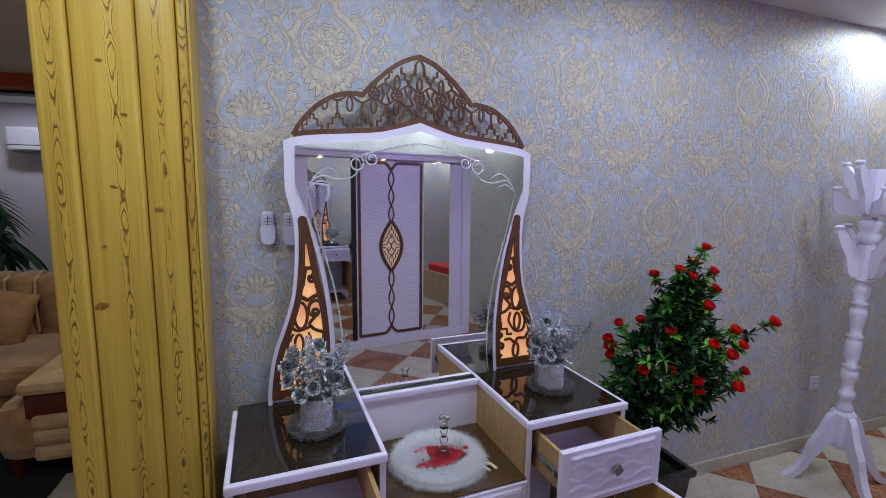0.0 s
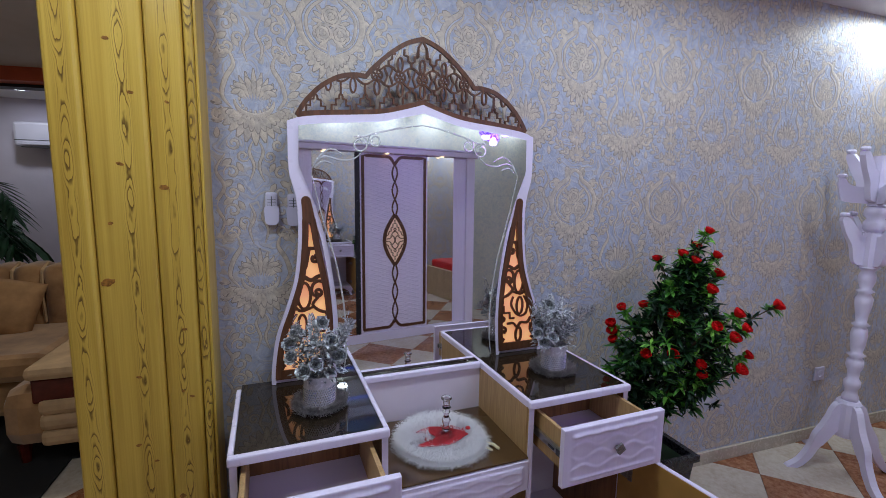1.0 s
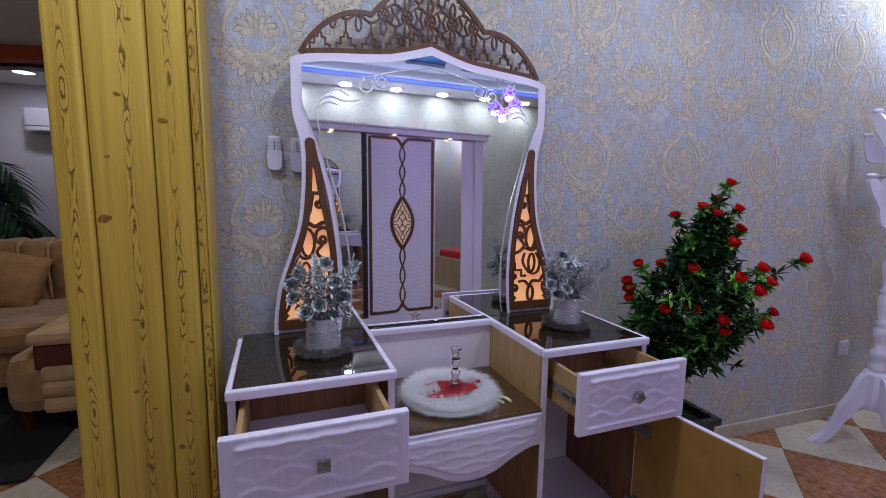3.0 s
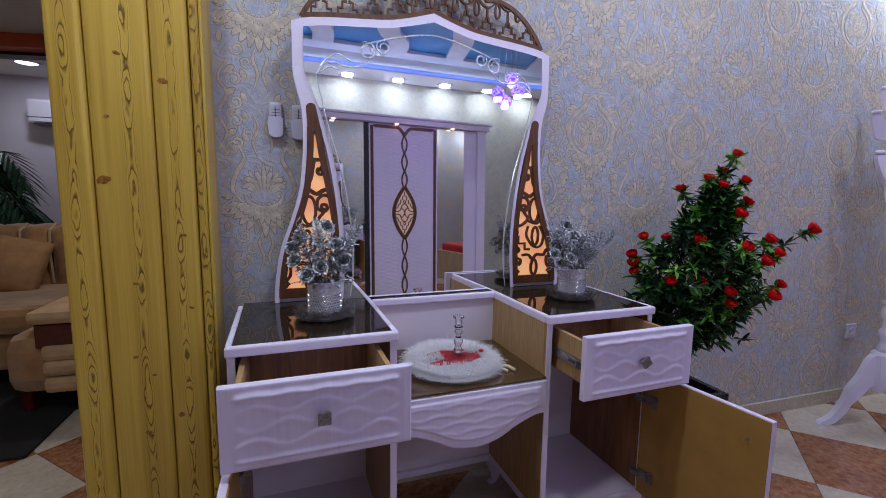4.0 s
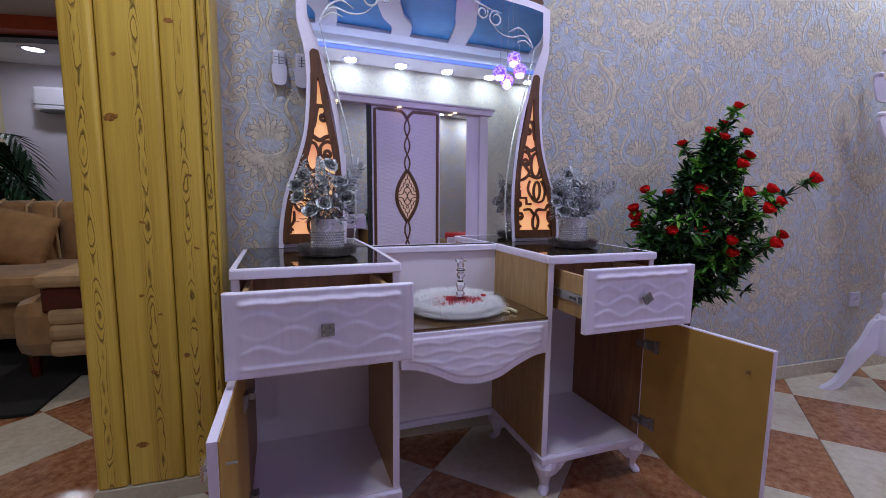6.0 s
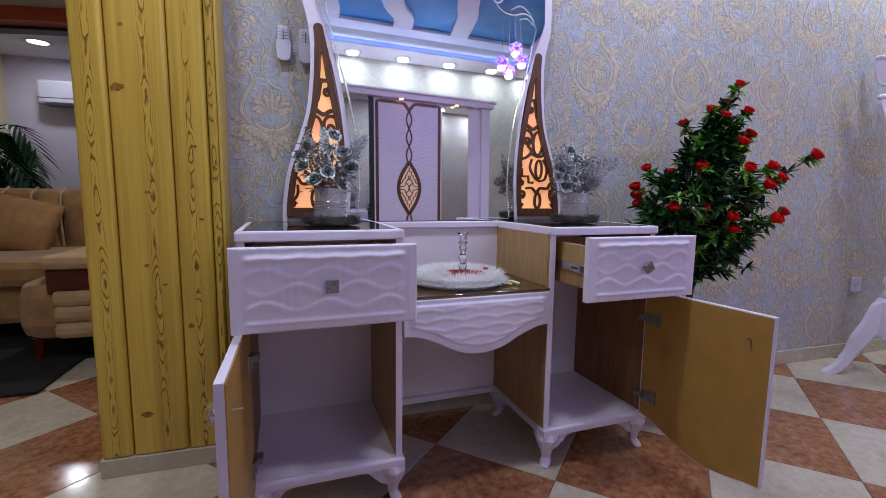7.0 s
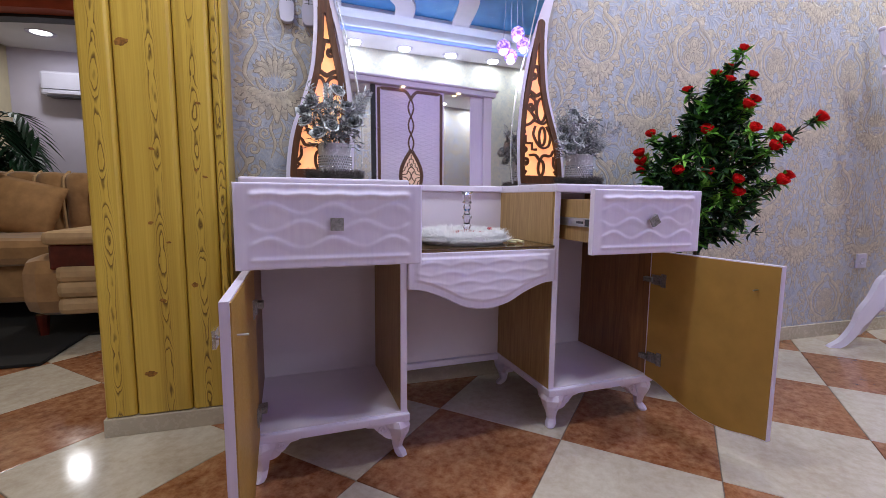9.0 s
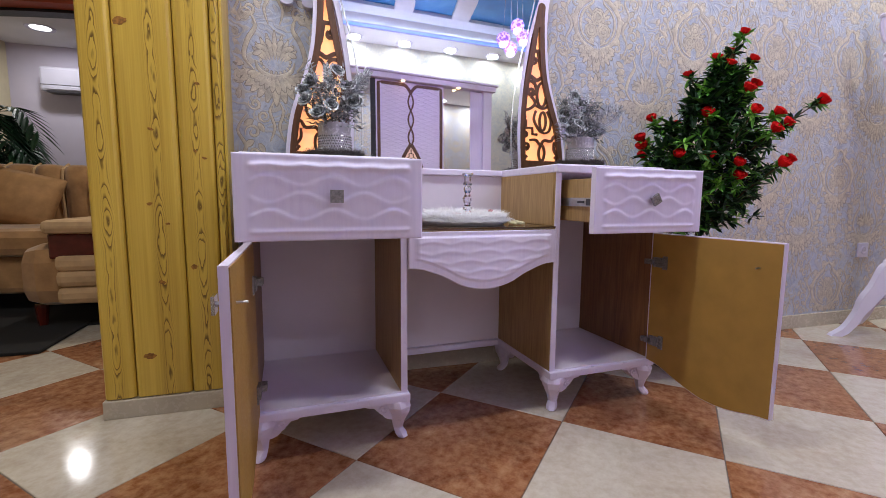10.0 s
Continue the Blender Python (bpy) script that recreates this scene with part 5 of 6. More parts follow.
btn.matrix_world = pose(MATC[0] + 0.098, MATC[1] - 0.008, 0.640)
tagged(btn, "small round red button on the fur mat", "button")

cs = thing("candlestick", pose(MATC[0] + 0.020, MATC[1] + 0.0, 0.6225), "clear faceted crystal candlestick standing on red petals", "candlestick")
part("foot", lathe(mesh(), [(0.034, 0.0), (0.036, 0.004), (0.020, 0.012), (0.010, 0.020)], seg=14), crystal, cs)
part("stem", lathe(mesh(), [(0.010, 0.020), (0.015, 0.030), (0.009, 0.040), (0.014, 0.052), (0.016, 0.060), (0.010, 0.070), (0.008, 0.078), (0.014, 0.090), (0.009, 0.100)], seg=12), crystal, cs)
part("cup", lathe(mesh(), [(0.009, 0.100), (0.016, 0.106), (0.011, 0.112), (0.012, 0.130), (0.019, 0.137), (0.018, 0.141), (0.009, 0.139), (0.008, 0.116)], seg=14), crystal, cs)
bm = mesh()
tube(bm, [(0, 0, 0.004), (0.02, -0.02, 0.006), (0.03, -0.045, 0.003)], 0.005, 6)
tube(bm, [(0, 0, 0.004), (-0.012, -0.02, 0.005), (0.005, -0.045, 0.002)], 0.004, 6)
tag = part("ribbon_end", bm, cream_tag)
tag.matrix_world = pose(MATC[0] + 0.145, MATC[1] - 0.055, 0.603)
tagged(tag, "cream ribbon end beside the fur mat", "ribbon")


def rose(bm, c, r, rng, tilt=None, crumple=0.05, rings=((3, 0.22, 1.05, -0.10), (4, 0.46, 1.0, -0.10), (5, 0.72, 0.92, -0.06), (6, 0.98, 0.74, 0.0))):
    """A cupped bloom of overlapping petals with rolled rims."""
    c = Vector(c)
    ax = tilt or Vector((rng.uniform(-0.6, 0.6), rng.uniform(-1.0, -0.1), rng.uniform(0.4, 1.0))).normalized()
    s = ax.orthogonal().normalized()
    t = ax.cross(s)
    for ring, (n, rad, hgt, roll) in enumerate(rings):
        for i in range(n):
            a = 2 * math.pi * (i + 0.37 * ring + rng.uniform(-0.12, 0.12)) / n
            rows = []
            for q, rr, hh, ww in ((0.0, 0.25, -0.45, 0.35), (0.5, 0.80, 0.10, 1.0), (0.85, 1.0, 0.80, 0.92), (1.0, 1.0 + roll * 1.3, 0.86 - roll * 0.5, 0.55)):
                row = []
                for k in (-1, -0.4, 0.4, 1):
                    b = a + k * ww * math.pi / n * 1.3
                    d = s * math.cos(b) + t * math.sin(b)
                    jit = rng.uniform(-crumple, crumple)
                    row.append(bm.verts.new(c + d * r * rad * (rr + 0.06 * abs(k) + jit) + ax * r * hgt * (hh - 0.12 * abs(k) * q + jit)))
                rows.append(row)
            for p, w in zip(rows, rows[1:]):
                for k in range(3):
                    bm.faces.new((p[k], p[k + 1], w[k + 1], w[k]))


def vase(x, y, seed, fern, heads, fronds):
    rng = random.Random(seed)
    t = thing("silver_bouquet", pose(x, y, TOP + 0.0016), "silver foil roses in a rhinestone pot on a dark fur ring", "bouquet", "silver bouquets")
    part("pot", lathe(mesh(), [(0.043, 0.010), (0.047, 0.02), (0.047, 0.085), (0.048, 0.108), (0.045, 0.109), (0.043, 0.09)], seg=28), pot_silver, t, "lilac-silver ceramic pot")
    bm = mesh()
    for k in range(8):
        for i in range(40):
            a = 2 * math.pi * (i + 0.5 * (k % 2)) / 40
            c = Vector((0.0475 * math.cos(a), 0.0475 * math.sin(a), 0.018 + 0.0075 * k))
            o = Vector((math.cos(a), math.sin(a), 0))
            sd = Vector((-math.sin(a), math.cos(a), 0)) * 0.0031
            v = [bm.verts.new(p) for p in (c + sd, c + Vector((0, 0, 0.0034)), c - sd, c - Vector((0, 0, 0.0034)), c + o * 0.0026)]
            for j in range(4):
                bm.faces.new((v[j], v[(j + 1) % 4], v[4]))
    tagged(part("rhinestone_band", bm, rhine, t, "rows of sparkling rhinestones", flip=False), kind="stuff")
    bm = mesh()
    lathe(bm, [(0.035, 0.0), (0.066, 0.003), (0.074, 0.010), (0.064, 0.020), (0.05, 0.020)], seg=28)
    for i in range(3800):
        a = rng.uniform(0, 6.28)
        r = rng.uniform(0.050, 0.078)
        z = rng.uniform(0.003, 0.021)
        p = Vector((r * math.cos(a), r * math.sin(a), z))
        o = a + rng.gauss(0, 0.7)
        e = p + Vector((math.cos(o) * 0.016, math.sin(o) * 0.016, rng.uniform(-0.002, 0.020)))
        leaf(bm, p, e, 0.0015, (0, 0, 1))
    part("fur_ring", bm, fur_dark, t, "fluffy charcoal fur ring", flip=False)
    for x0, y0, z0 in heads:
        bm = mesh()
        p = Vector((x0, y0, z0))
        ax = Vector((x0 * 4 + rng.gauss(0, 0.25), -0.75, 0.55 + rng.gauss(0, 0.25))).normalized()
        rose(bm, p, rng.uniform(0.0165, 0.0205), rng, ax, 0.14,
             ((3, 0.20, 1.05, 0.0), (4, 0.44, 1.0, 0.04), (5, 0.72, 0.85, 0.12), (6, 1.0, 0.60, 0.20)))
        tube(bm, [(0, 0, 0.09), p * 0.6 + Vector((0, 0, 0.04)), p], 0.0014, 4)
        part("silver_rose", bm, silver, t, flip=False)
    bm = mesh()
    # glittering twigs with beads, rising between the roses
    for i in range(20):
        a = rng.uniform(0, 6.28)
        tip = Vector((0.085 * math.cos(a) + fern * 0.01, 0.05 * math.sin(a) + 0.015, rng.uniform(0.20, 0.285)))
        b = Vector((0.02 * math.cos(a), 0.02 * math.sin(a), 0.10))
        tube(bm, [b, b.lerp(tip, 0.5) + Vector((0, 0, 0.014)), tip], 0.0013, 4)
        for k in range(4, 14):
            q = k / 13
            p = b.lerp(tip, q) + Vector((0, 0, 0.014 * math.sin(math.pi * q)))
            o = Vector((rng.gauss(0, 1), rng.gauss(0, 1), rng.gauss(0.8, 0.6))).normalized()
            leaf(bm, p, p + o * rng.uniform(0.014, 0.026), 0.0042, (0, -1, 0.3), 0.3)
    for x0, y0, z0, wide in fronds:
        b = Vector((0, 0, 0.10))
        tip = Vector((x0, y0, z0))
        bow = Vector((0, 0, 0.014))
        d = (tip - b).normalized()
        sd = d.cross(Vector((0, 1, 0.2))).normalized()
        for k in range(5, 31):
            q = k / 30
            p = b.lerp(tip, q) + bow * math.sin(math.pi * q)
            L = wide * math.sin(math.pi * (0.16 + 0.76 * q)) + 0.004
            for s in (1, -1):
                leaf(bm, p, p + (d * 0.8 + sd * s).normalized() * L, 0.0050, (0, -1, 0.3), 0.25)
        tube(bm, [b, b.lerp(tip, 0.5) + bow, tip], 0.0013, 4)
    # small crumpled leaves low round the rim
    for i in range(480):
        a, q = rng.uniform(0, 6.28), rng.uniform(0.02, 0.080)
        p = Vector((q * math.cos(a), q * 0.7 * math.sin(a) + 0.012, rng.uniform(0.095, 0.235)))
        leaf(bm, p, p + Vector((math.cos(a) * 0.020, math.sin(a) * 0.018, rng.uniform(-0.012, 0.016))), 0.010, (0, 0, 1))
    part("foliage", bm, silver, t, "silver foil twigs, leaves and fern fronds", flip=False)
    return t


vase(0.190, 1.240, 11, 1.0, ((0.010, 0.010, 0.262), (0.036, -0.020, 0.212), (-0.012, -0.045, 0.152), (-0.078, -0.01, 0.168), (-0.085, 0.02, 0.200), (0.058, -0.03, 0.168), (-0.045, -0.04, 0.130), (-0.060, 0.03, 0.230)),
     ((0.105, 0.0, 0.265, 0.030), (0.085, 0.04, 0.215, 0.030), (-0.02, 0.03, 0.285, 0.022)))
vase(1.045, 1.268, 12, -1.0, ((-0.070, 0.0, 0.188), (-0.014, -0.02, 0.220), (-0.040, -0.045, 0.148), (-0.088, -0.02, 0.160), (-0.020, 0.02, 0.255), (-0.060, -0.03, 0.125), (0.030, 0.01, 0.160)),
     ((0.185, 0.02, 0.225, 0.055), (0.140, 0.05, 0.150, 0.036), (0.0, 0.04, 0.285, 0.026), (0.05, 0.04, 0.27, 0.024)))

# ---------------------------------------------------------------- wall fittings
for k in (0, 1):
    m = pose(0.058 + 0.072 * k, FRONT - 0.001, 1.384 - 0.004 * k)
    t = thing("remote_control", m, "white remote control in a wall holder on the wallpaper", "remote control", "wall remotes")
    hb = mesh()
    plate(hb, smoothed([(-0.0225, 0.010), (-0.0225, -0.030), (-0.018, -0.048), (0.0, -0.054), (0.018, -0.048), (0.0225, -0.030), (0.0225, 0.010), (0.0, 0.012)], 3, True), 0.0, 0.022, lambda u, w, d: (u, -d, w))
    part("holder", hb, plastic_white, t, "white plastic wall holder")
    rc = part("remote", boxes((-0.0205, 0.0205, -0.021, -0.003, -0.025, 0.060), bevel=0.0085), plastic_white, t)
    part("display", boxes((-0.0013, 0.0013, -0.0218, -0.0208, 0.010, 0.046)), grey_dark, rc, "dark slot")
    for z in (0.016, 0.026, 0.036):
        part("button_row", boxes((-0.014, 0.014, -0.0216, -0.0208, z - 0.0006, z + 0.0006)), grey_dark, rc)
ot = thing("wall_socket", pose(3.085, FRONT - 0.001, 0.412), "white square wall socket above the skirting", "socket")
part("plate", boxes((-0.041, 0.041, -0.010, 0.0, -0.041, 0.041), bevel=0.004), plastic_white, ot)
part("socket_ring", lathe(mesh(), [(0.021, 0.0), (0.021, 0.003), (0.017, 0.003), (0.015, 0.001)], seg=20), plastic_white, ot).matrix_local = pose(0, -0.010, 0, 90)
part("socket_hole", boxes((-0.010, -0.006, -0.0115, -0.0100, -0.002, 0.002), (0.006, 0.010, -0.0115, -0.0100, -0.002, 0.002)), grey_dark, ot)

# ---------------------------------------------------------------- rose tree
TREE = (1.60, 1.24)
tree = thing("rose_tree", pose(TREE[0], TREE[1], 0), "artificial rose tree with red blooms in a black pot", "potted plant")
bm = mesh()
r0, r1 = 0.075, 0.105
lv = []
for r, z in ((r0, 0.0), (r1, 0.385), (r1 + 0.014, 0.386), (r1 + 0.014, 0.412), (r1 - 0.008, 0.412), (r1 - 0.02, 0.36)):
    lv.append([bm.verts.new((sx * r - 0.055, sy * r, z)) for sx, sy in ((-1, -1), (1, -1), (1, 1), (-1, 1))])
for a, b in zip(lv, lv[1:]):
    for i in range(4):
        bm.faces.new((a[i], a[(i + 1) % 4], b[(i + 1) % 4], b[i]))
bm.faces.new(lv[0][::-1])
part("pot", bm, pot_mat, tree, "black tapered square pot")
part("soil", boxes((-0.145, 0.035, -0.09, 0.09, 0.35, 0.385), bevel=0.01), soil, tree)
rng = random.Random(21)
wood = mesh()
tube(wood, [(-0.05, 0, 0.36), (-0.02, 0, 0.55), (0, 0.01, 0.8), (0.03, 0, 1.05), (0.085, -0.01, 1.24)], 0.014, 8, 0.004)
# blooms: offsets from the stem and height
BLOOMS = ((0.110, -0.021, 1.313), (0.093, 0.017, 1.250), (0.016, 0.009, 1.220), (0.053, -0.019, 1.195), (0.148, -0.034, 1.216), (0.000, 0.120, 1.182), (0.200, -0.007, 1.133), (0.068, -0.090, 1.090), (0.280, -0.202, 1.041), (-0.205, 0.078, 0.994), (-0.050, 0.120, 0.982), (-0.091, -0.066, 0.996), (-0.230, 0.105, 0.921), (-0.035, -0.207, 0.986), (0.144, -0.188, 0.957), (0.073, -0.198, 0.930), (-0.198, -0.060, 0.845), (-0.103, -0.094, 0.843), (-0.019, -0.146, 0.814), (0.002, -0.132, 0.770), (0.207, -0.161, 0.834), (0.094, -0.220, 0.812), (-0.225, 0.100, 0.890), (0.160, -0.140, 1.000), (-0.228, 0.090, 0.855))
lf = mesh()
ff = mesh()
wf = mesh()


def spray(c, n, size, out, wd=0.011, into=None):
    for _ in range(n):
        d = Vector((rng.gauss(0, 1), rng.gauss(0, 1), rng.gauss(0.1, 0.8)))
        d = (d.normalized() + out * 0.8).normalized()
        L = size * rng.uniform(0.6, 1.25)
        leaf(into or lf, c, c + d * L, wd * rng.uniform(0.8, 1.4), (rng.gauss(0, 0.4), rng.gauss(0, 0.4), 1), 0.3)


for x, y, z in BLOOMS:
    c = Vector((x, y, z))
    core = Vector((0.1 * x + 0.02, 0.05 * y, max(0.55, z - 0.14 - 0.3 * math.hypot(x, y))))
    out = (c - core).normalized()
    tube(wood, [core, core.lerp(c, 0.5) + Vector((0, 0, 0.01)), c], 0.0035, 5, 0.002)
    rs = mesh()
    rose(rs, c, rng.uniform(0.0195, 0.0240), rng, (out + Vector((0, -0.5, 0.45))).normalized(), 0.04,
         ((3, 0.25, 1.15, -0.10), (4, 0.52, 1.12, -0.16), (5, 0.80, 1.05, -0.14), (5, 0.98, 0.95, -0.06)))
    part("red_rose", rs, rose_mat, tree, flip=False)
    spray(c - out * 0.014, 15, 0.040, -out * 0.1, 0.010, ff)
    for q in (0.34, 0.56):
        spray(core.lerp(c, q), 13, 0.050, out * 0.35, 0.013)
    for q in (0.74, 0.90):
        spray(core.lerp(c, q), 11, 0.042, out * 0.35, 0.012, ff if rng.random() < 0.6 else lf)
# the dense body: an uneven cone of leafy sprays with gaps
for _ in range(520):
    z = rng.uniform(0.56, 1.17)
    k = (z - 0.56) / 0.61
    rad = 0.31 * math.sin(math.pi * min(1.0, 0.10 + 0.86 * k)) ** 0.9 * (1.04 - 0.62 * k) + 0.012
    a = rng.uniform(0, 6.28)
    q = rad * math.sqrt(rng.uniform(0.02, 1.0))
    c = Vector((q * 1.10 * math.cos(a) - 0.055 + 0.125 * k * k, q * 0.52 * math.sin(a) - 0.005, z))
    o = Vector((math.cos(a), math.sin(a), 0.35))
    rim = q > 0.72 * rad
    spray(c, 9, 0.046, o * 0.6, 0.0125, ff if rim and rng.random() < 0.30 else lf)
    if rng.random() < 0.25:
        for _ in range(3):
            d = (o + Vector((rng.gauss(0, 0.6), rng.gauss(0, 0.6), rng.gauss(0, 0.5)))).normalized()
            leaf(lf, c, c + d * 0.070, 0.024, (0, 0, 1), 0.3)
for x, y, z in ((-0.060, -0.15, 0.639), (0.16, -0.13, 0.80), (0.10, -0.13, 0.62), (-0.2, -0.15, 0.845), (0.06, -0.2, 0.865)):
    rose(wf, (x, y, z), 0.018 if z < 0.6 else 0.007, rng)
    spray(Vector((x, y + 0.01, z)), 12, 0.045, Vector((0.2, -0.2, 0)))
part("stem", wood, twig_mat, tree, "thin brown stem and twigs", flip=False)
tagged(part("leaves", lf, leaf_mat, tree, "dark and fresh green narrow leaves", flip=False), kind="stuff")
tagged(part("fresh_leaves", ff, fresh_mat, tree, "fresh green leaves round the blooms", flip=False), kind="stuff")
tagged(part("white_blossom", wf, white_petal, tree, "small white blossoms", flip=False), kind="stuff")

# ---------------------------------------------------------------- coat stand
rack = thing("coat_stand", pose(2.895, 1.283, 0, 0, -0.6, 20), "turned white wooden coat stand with two tiers of hooks", "coat stand")
bm = mesh()
prof = [(0.045, 0.40), (0.048, 0.42), (0.036, 0.44), (0.034, 0.46), (0.047, 0.48), (0.047, 0.505), (0.032, 0.52), (0.034, 0.56), (0.049, 0.59), (0.046, 0.62), (0.030, 0.635), (0.052, 0.65), (0.030, 0.662),
        (0.040, 0.70), (0.047, 0.76), (0.040, 0.79), (0.030, 0.80), (0.050, 0.812), (0.030, 0.825), (0.034, 0.86), (0.046, 0.92), (0.048, 0.95), (0.030, 0.975), (0.050, 0.987), (0.030, 1.0), (0.046, 1.04), (0.046, 1.07), (0.034, 1.09), (0.045, 1.10), (0.045, 1.11)]
prof = [(r * 0.76, z) for r, z in prof]
lathe(bm, prof, seg=24)
part("turned_post", bm, rack_paint, rack, smooth=True)
part("neck", lathe(mesh(), [(0.035, 1.29), (0.046, 1.31), (0.046, 1.34), (0.034, 1.355), (0.048, 1.375), (0.048, 1.40), (0.034, 1.42)], seg=24), rack_paint, rack, smooth=True)
part("lower_block", lathe(mesh(), [(0.048, 1.11), (0.044, 1.115), (0.044, 1.285), (0.046, 1.29)], seg=8), rack_paint, rack)
part("upper_block", lathe(mesh(), [(0.044, 1.42), (0.040, 1.425), (0.040, 1.66), (0.040, 1.665)], seg=8), rack_paint, rack)
part("foot_block", lathe(mesh(), [(0.052, 0.20), (0.055, 0.22), (0.055, 0.385), (0.045, 0.40)], seg=8), rack_paint, rack)


def flat_arm(name, pts, ang, thick):
    """A sawn board arm, its outline in the plane through the post's axis."""
    ca, sa = math.cos(ang), math.sin(ang)
    bm = plate(mesh(), pts, -thick / 2, thick / 2, lambda r, z, d: (ca * r - sa * d, sa * r + ca * d, z))
    return part(name, bm, rack_paint, rack)


for i in range(4):
    a = radians(45 + 90 * i)
    leg = smoothed([(0.045, 0.385), (0.075, 0.36), (0.11, 0.27), (0.15, 0.20), (0.17, 0.13), (0.215, 0.05), (0.265, 0.012)], 4) + [(0.275, 0.0), (0.225, 0.0)] + smoothed([(0.195, 0.018), (0.155, 0.07), (0.13, 0.12), (0.10, 0.155), (0.07, 0.20), (0.045, 0.23)], 4)
    flat_arm("leg", leg, a, 0.034)
    for nm, z0, off in (("lower_hook", 1.12, 0.0), ("upper_hook", 1.44, 0.4)):
        up = smoothed([(0.04, z0 + 0.15), (0.06, z0 + 0.155), (0.085, z0 + 0.19), (0.12, z0 + 0.235), (0.135, z0 + 0.245)], 3) + [(0.155, z0 + 0.243)] + smoothed([(0.158, z0 + 0.225), (0.135, z0 + 0.165), (0.10, z0 + 0.10), (0.09, z0 + 0.05), (0.075, z0 + 0.01), (0.04, z0)], 4)
        h = flat_arm(nm, up, a + off, 0.026)
        part("hook_ball", lathe(mesh(), [(0.010, z0 + 0.243), (0.020, z0 + 0.250), (0.021, z0 + 0.258), (0.014, z0 + 0.266)], 0.143 * math.cos(a + off), 0.143 * math.sin(a + off), 12), rack_paint, h)
        if nm == "upper_hook":
            low = smoothed([(0.04, z0 + 0.07), (0.08, z0 + 0.075), (0.115, z0 + 0.085), (0.135, z0 + 0.115)], 3) + [(0.160, z0 + 0.118)] + smoothed([(0.163, z0 + 0.09), (0.15, z0 + 0.03), (0.13, z0 + 0.0), (0.04, z0 - 0.01)], 3)
            h = flat_arm("short_hook", low, a + off + 0.75, 0.026)
            part("hook_ball", lathe(mesh(), [(0.010, z0 + 0.116), (0.020, z0 + 0.124), (0.021, z0 + 0.132), (0.014, z0 + 0.140)], 0.148 * math.cos(a + off + 0.75), 0.148 * math.sin(a + off + 0.75), 12), rack_paint, h)

# ---------------------------------------------------------------- lounge beyond the pier
sofa = thing("sofa", pose(0, 0, 0), "brown velvet sofa with channelled back, tan piping and mahogany trim", "sofa")
part("base", boxes((-3.0, -0.55, 2.95, 3.95, 0.12, 0.36), bevel=0.04), velvet, sofa)
for i in range(3):
    part("seat_cushion", boxes((-3.0 + 0.60 * i, -2.42 + 0.60 * i, 2.88, 3.62, 0.34, 0.50), bevel=0.05), velvet, sofa)
for i in range(15):
    x = -3.0 + 0.165 * i
    bm = mesh()
    box(bm, x, x + 0.162, 3.60, 3.90, 0.42, 0.90, bevel=0.05)
    ch = part("back_channel", bm, velvet, sofa, smooth=True)
    part("piping", tube(mesh(), [(x, 3.62, 0.50), (x, 3.598, 0.70), (x, 3.63, 0.865), (x, 3.72, 0.905)], 0.011, 6), velvet_light, ch)
part("arm", boxes((-1.28, -0.62, 2.52, 3.70, 0.12, 0.44), bevel=0.09), velvet, sofa)
part("arm_panel", boxes((-1.12, -0.60, 2.50, 3.55, 0.37, 0.50), bevel=0.012), mahogany, sofa, "glossy mahogany arm panel")
for z in (0.14, 0.225, 0.305):
    part("arm_roll", boxes((-1.10, -0.60, 2.485, 2.56, z, z + 0.088), bevel=0.03), velvet_light, sofa)
part("arm_pad", boxes((-1.14, -0.58, 2.47, 3.6, 0.495, 0.565), bevel=0.03), velvet_light, sofa)
for x, y in ((-1.22, 2.62), (-0.70, 2.62), (-2.8, 3.0), (-2.8, 3.8), (-0.7, 3.8)):
    part("leg", lathe(mesh(), [(0.018, 0.0), (0.03, 0.11), (0.03, 0.125)], x, y, 10), mahogany, sofa)
cu = mesh()
n = 10
g = [[cu.verts.new(((i / n - 0.5) * 0.50, s * 0.10 * (max(0, math.sin(math.pi * i / n) * math.sin(math.pi * j / n))) ** 0.5, (j / n - 0.5) * 0.50)) for j in range(n + 1)] for s in (1, -1) for i in range(n + 1)]
for k in (0, n + 1):
    for i in range(n):
        for j in range(n):
            cu.faces.new((g[k + i][j], g[k + i + 1][j], g[k + i + 1][j + 1], g[k + i][j + 1]))
bmesh.ops.remove_doubles(cu, verts=cu.verts, dist=0.0005)
pil = part("cushion", cu, velvet_mid, None, smooth=True)
pil.matrix_world = pose(-1.66, 3.44, 0.66, -20, 14, 6) @ Matrix.Diagonal((0.74, 0.8, 0.74, 1))
tagged(pil, "tan velvet scatter cushion leaning on the sofa back", "cushion")

rug = part("rug", boxes((-3.05, -1.02, 2.15, 2.95, 0.001, 0.016), (-3.05, -0.7, 2.60, 3.9, 0.001, 0.014), bevel=0.004), rug_mat)
tagged(rug, "black shag rug under the sofa", "rug")

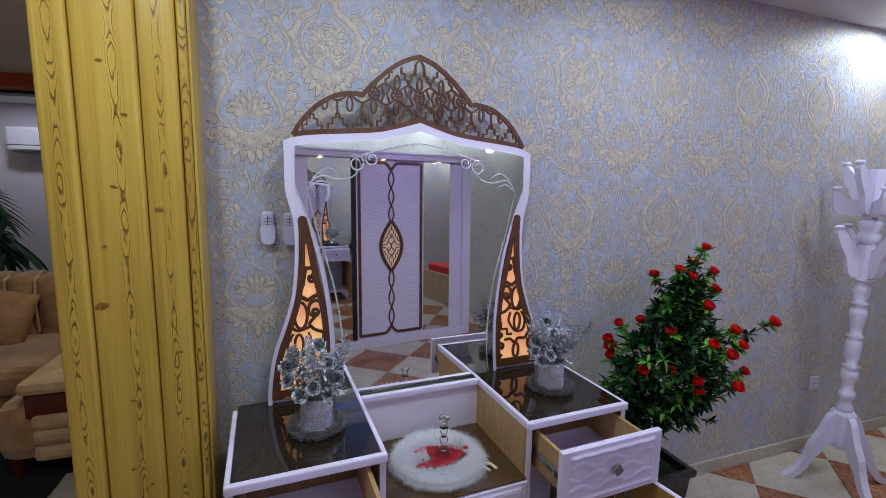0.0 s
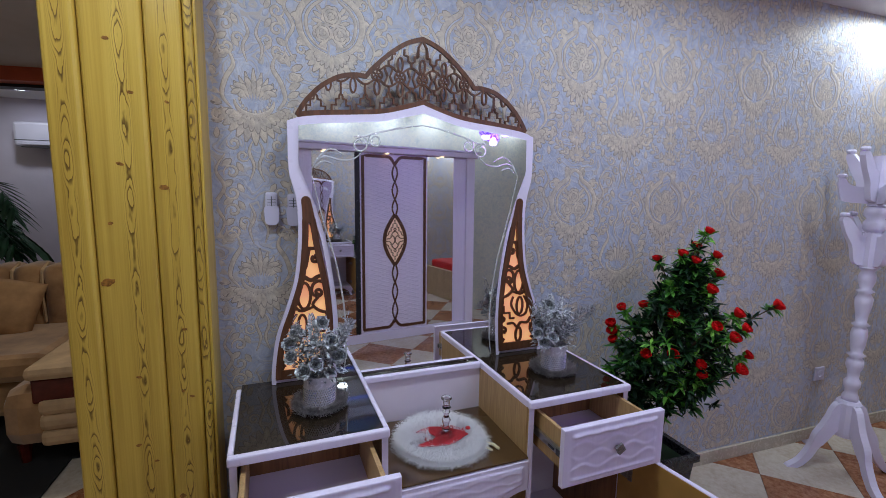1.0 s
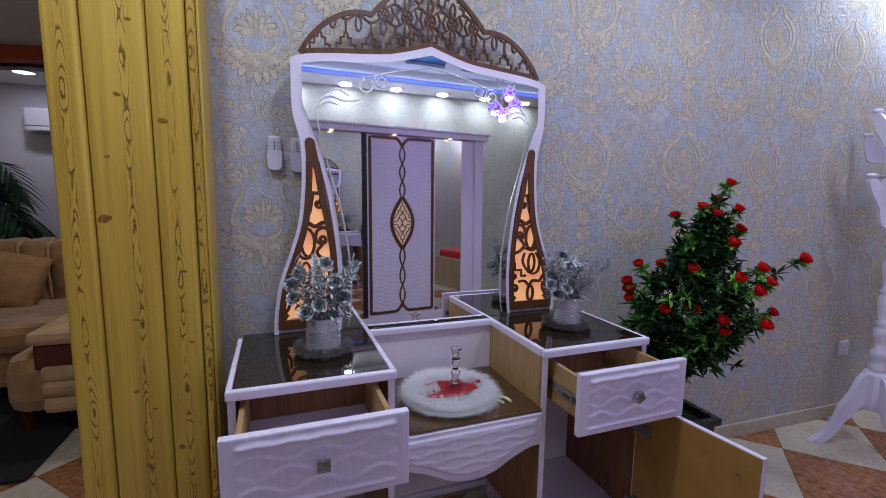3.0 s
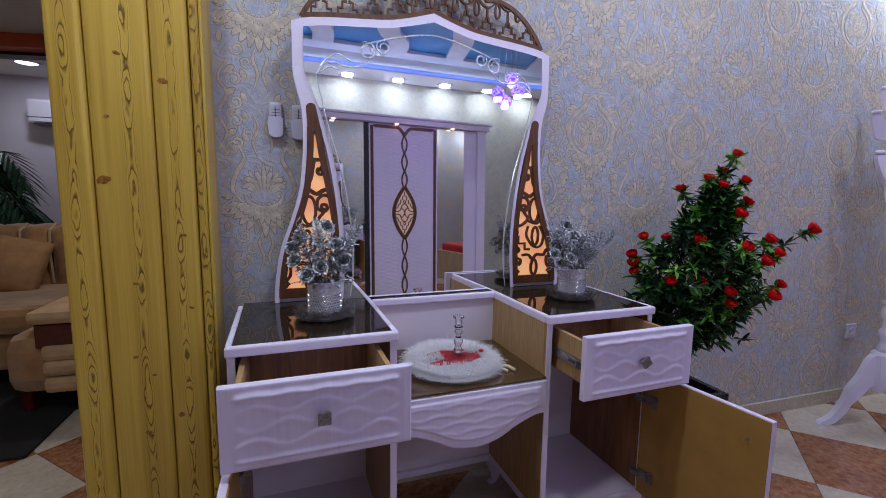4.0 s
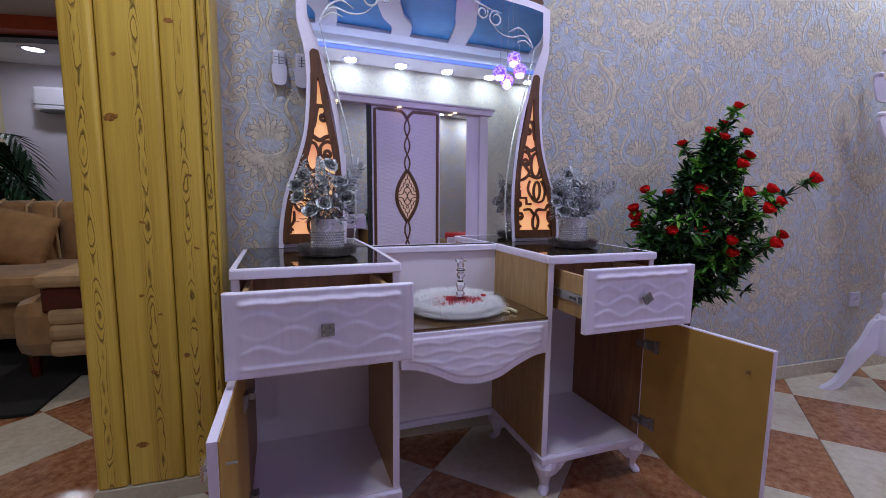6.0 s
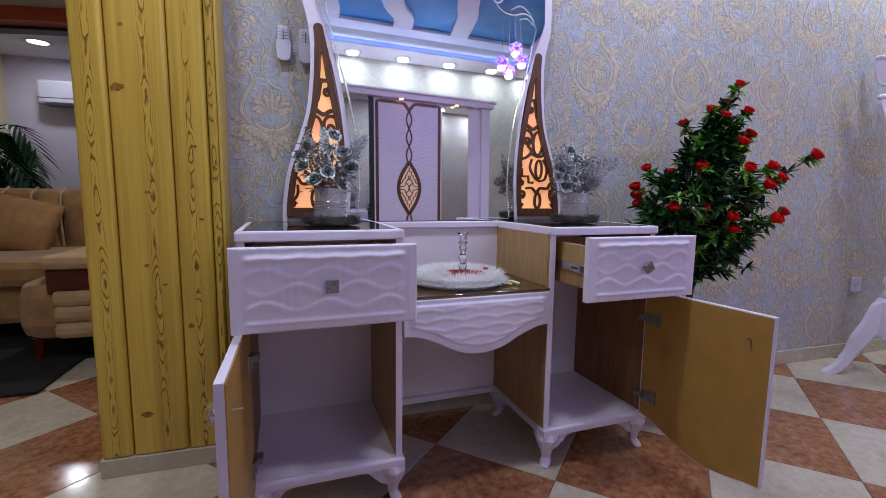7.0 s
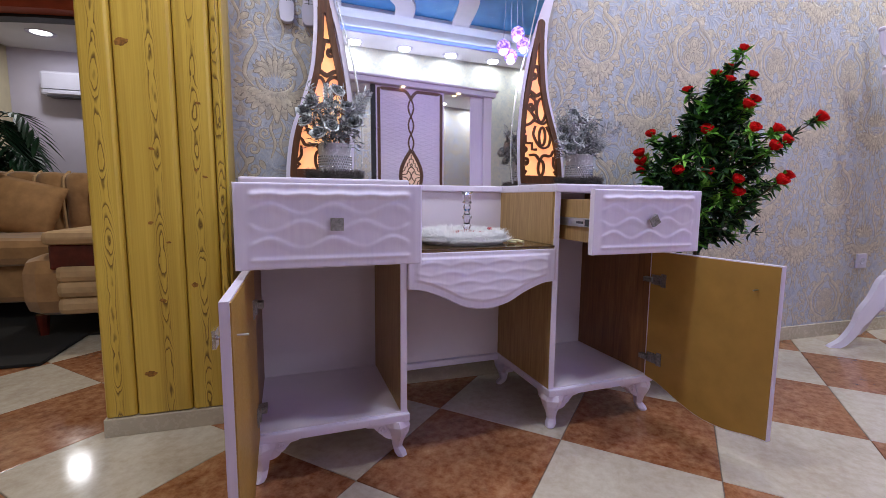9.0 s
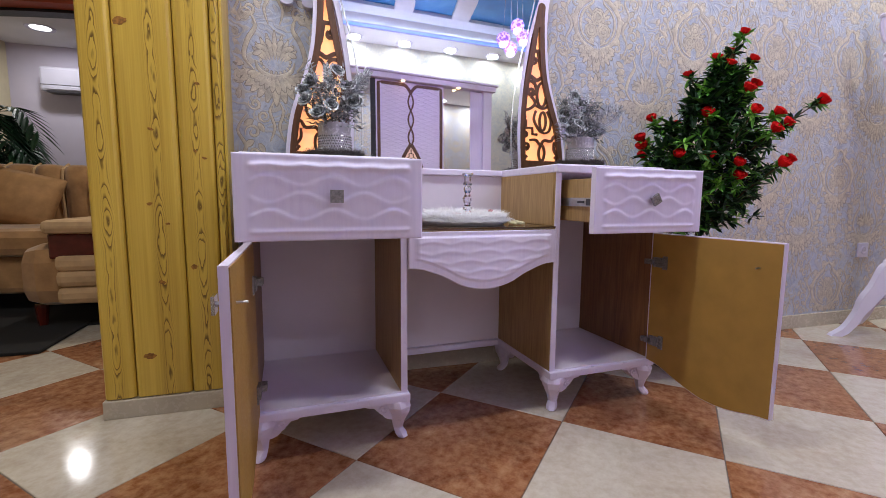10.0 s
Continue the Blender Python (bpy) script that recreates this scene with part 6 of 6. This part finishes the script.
ac = thing("air_conditioner", pose(-2.28, 6.30, 1.98), "white split air conditioner high on the lounge wall", "air conditioner")
part("body", boxes((-0.45, 0.45, -0.20, 0.0, -0.12, 0.15), bevel=0.03), ac_white, ac)
part("air_flap", boxes((-0.38, 0.38, -0.205, -0.19, -0.10, -0.065), bevel=0.004), ac_white, ac)
part("air_slot", boxes((-0.39, 0.39, -0.195, -0.05, -0.128, -0.119)), grey_dark, ac)
part("front_line", boxes((-0.44, 0.44, -0.2035, -0.199, -0.052, -0.046)), grey_dark, ac)

palm = thing("palm", pose(-2.62, 5.0, 0), "green artificial fan palm in the lounge", "palm")
pm = mesh()
rng = random.Random(4)
for i in range(26):
    a = rng.uniform(0, 6.28)
    zc = 1.36 if i % 2 else 1.04
    reach, rise = rng.uniform(0.30, 0.55), rng.uniform(0.02, 0.24)
    pts = [Vector((reach * q * math.cos(a), reach * q * math.sin(a), zc + rise * math.sin(q * 2.2) - 0.26 * q * q)) for q in [k / 10 for k in range(11)]]
    tube(pm, pts, 0.006, 4, 0.002)
    for k in range(2, 11):
        d = (pts[k] - pts[k - 1]).normalized()
        sd = d.cross(Vector((0, 0, 1))).normalized()
        for s in (1, -1):
            leaf(pm, pts[k], pts[k] + (d * 0.9 + sd * s * 0.8 + Vector((0, 0, -0.35))) * 0.19, 0.050, (0, 0, 1), 0.2)
part("fronds", pm, palm_mat, palm, flip=False)
part("trunk", tube(mesh(), [(0, 0, 0.3), (0.02, 0, 0.7), (0, 0, 1.38)], 0.035, 8, 0.02), twig_mat, palm)
part("pot", lathe(mesh(), [(0.12, 0.0), (0.17, 0.32), (0.18, 0.33), (0.15, 0.33)], seg=18), pot_mat, palm)

# curved coloured drop in the lounge ceiling
bm, bm2 = mesh(), mesh()
arcp = [(-3.1 + 3.4 * i / 24, 5.05 - 0.35 * math.sin(math.pi * i / 24)) for i in range(25)]
strip(bm, arcp, 0.34, 0, 0.11, lambda u, w, d: (u, w, 2.399 - d))
strip(bm2, [(a, b + 0.05) for a, b in arcp], 0.14, 0.11, 0.135, lambda u, w, d: (u, w, 2.399 - d))
tagged(part("ceiling_drop", bm, orange_paint), "terracotta curved ceiling drop in the lounge", "ceiling trim", kind="structure")
tagged(part("ceiling_drop_trim", bm2, black_paint), "black curved band under the ceiling drop", "ceiling trim", kind="structure")

# ---------------------------------------------------------------- floor of diagonal tiles
floor = tagged(part("floor", boxes((LEFT - 0.2, RIGHT + 0.2, BACK - 0.2, 6.5, -0.2, -0.003)), grout), "diagonal chequered floor of cream and rust marbled tiles", "floor", kind="structure")
SU, SV = 0.4655, 0.4275


def tile_mesh(mat):
    bm = mesh()
    hx, hy, c = SU / 2 - 0.0012, SV / 2 - 0.0012, 0.0015
    a = [bm.verts.new((sx * hx, sy * hy, -0.0029)) for sx, sy in ((-1, -1), (1, -1), (1, 1), (-1, 1))]
    b = [bm.verts.new((sx * hx, sy * hy, -c)) for sx, sy in ((-1, -1), (1, -1), (1, 1), (-1, 1))]
    t = [bm.verts.new((sx * (hx - c), sy * (hy - c), 0.0)) for sx, sy in ((-1, -1), (1, -1), (1, 1), (-1, 1))]
    for p, q in ((a, b), (b, t)):
        for i in range(4):
            bm.faces.new((p[i], p[(i + 1) % 4], q[(i + 1) % 4], q[i]))
    bm.faces.new(t)
    me = bpy.data.meshes.new("tile")
    bm.to_mesh(me)
    bm.free()
    me.materials.append(mat)
    return me


both = (tile_mesh(tile_cream), tile_mesh(tile_rust))
ROOT = math.sqrt(0.5)
for i in range(-14, 16):
    for j in range(-14, 16):
        u, v = 1.306 + (i + 0.5) * SU, 0.112 + (j + 0.5) * SV
        x, y = (u - v) * ROOT, (u + v) * ROOT
        if not (LEFT - 0.2 < x < RIGHT + 0.2 and BACK - 0.2 < y < 6.4) or (y > 2.1 and x > 0.6):
            continue
        ob = new("tile", both[(i + j) % 2])
        ob.parent = floor
        ob.matrix_local = pose(x, y, 0, 0, 0, 45)
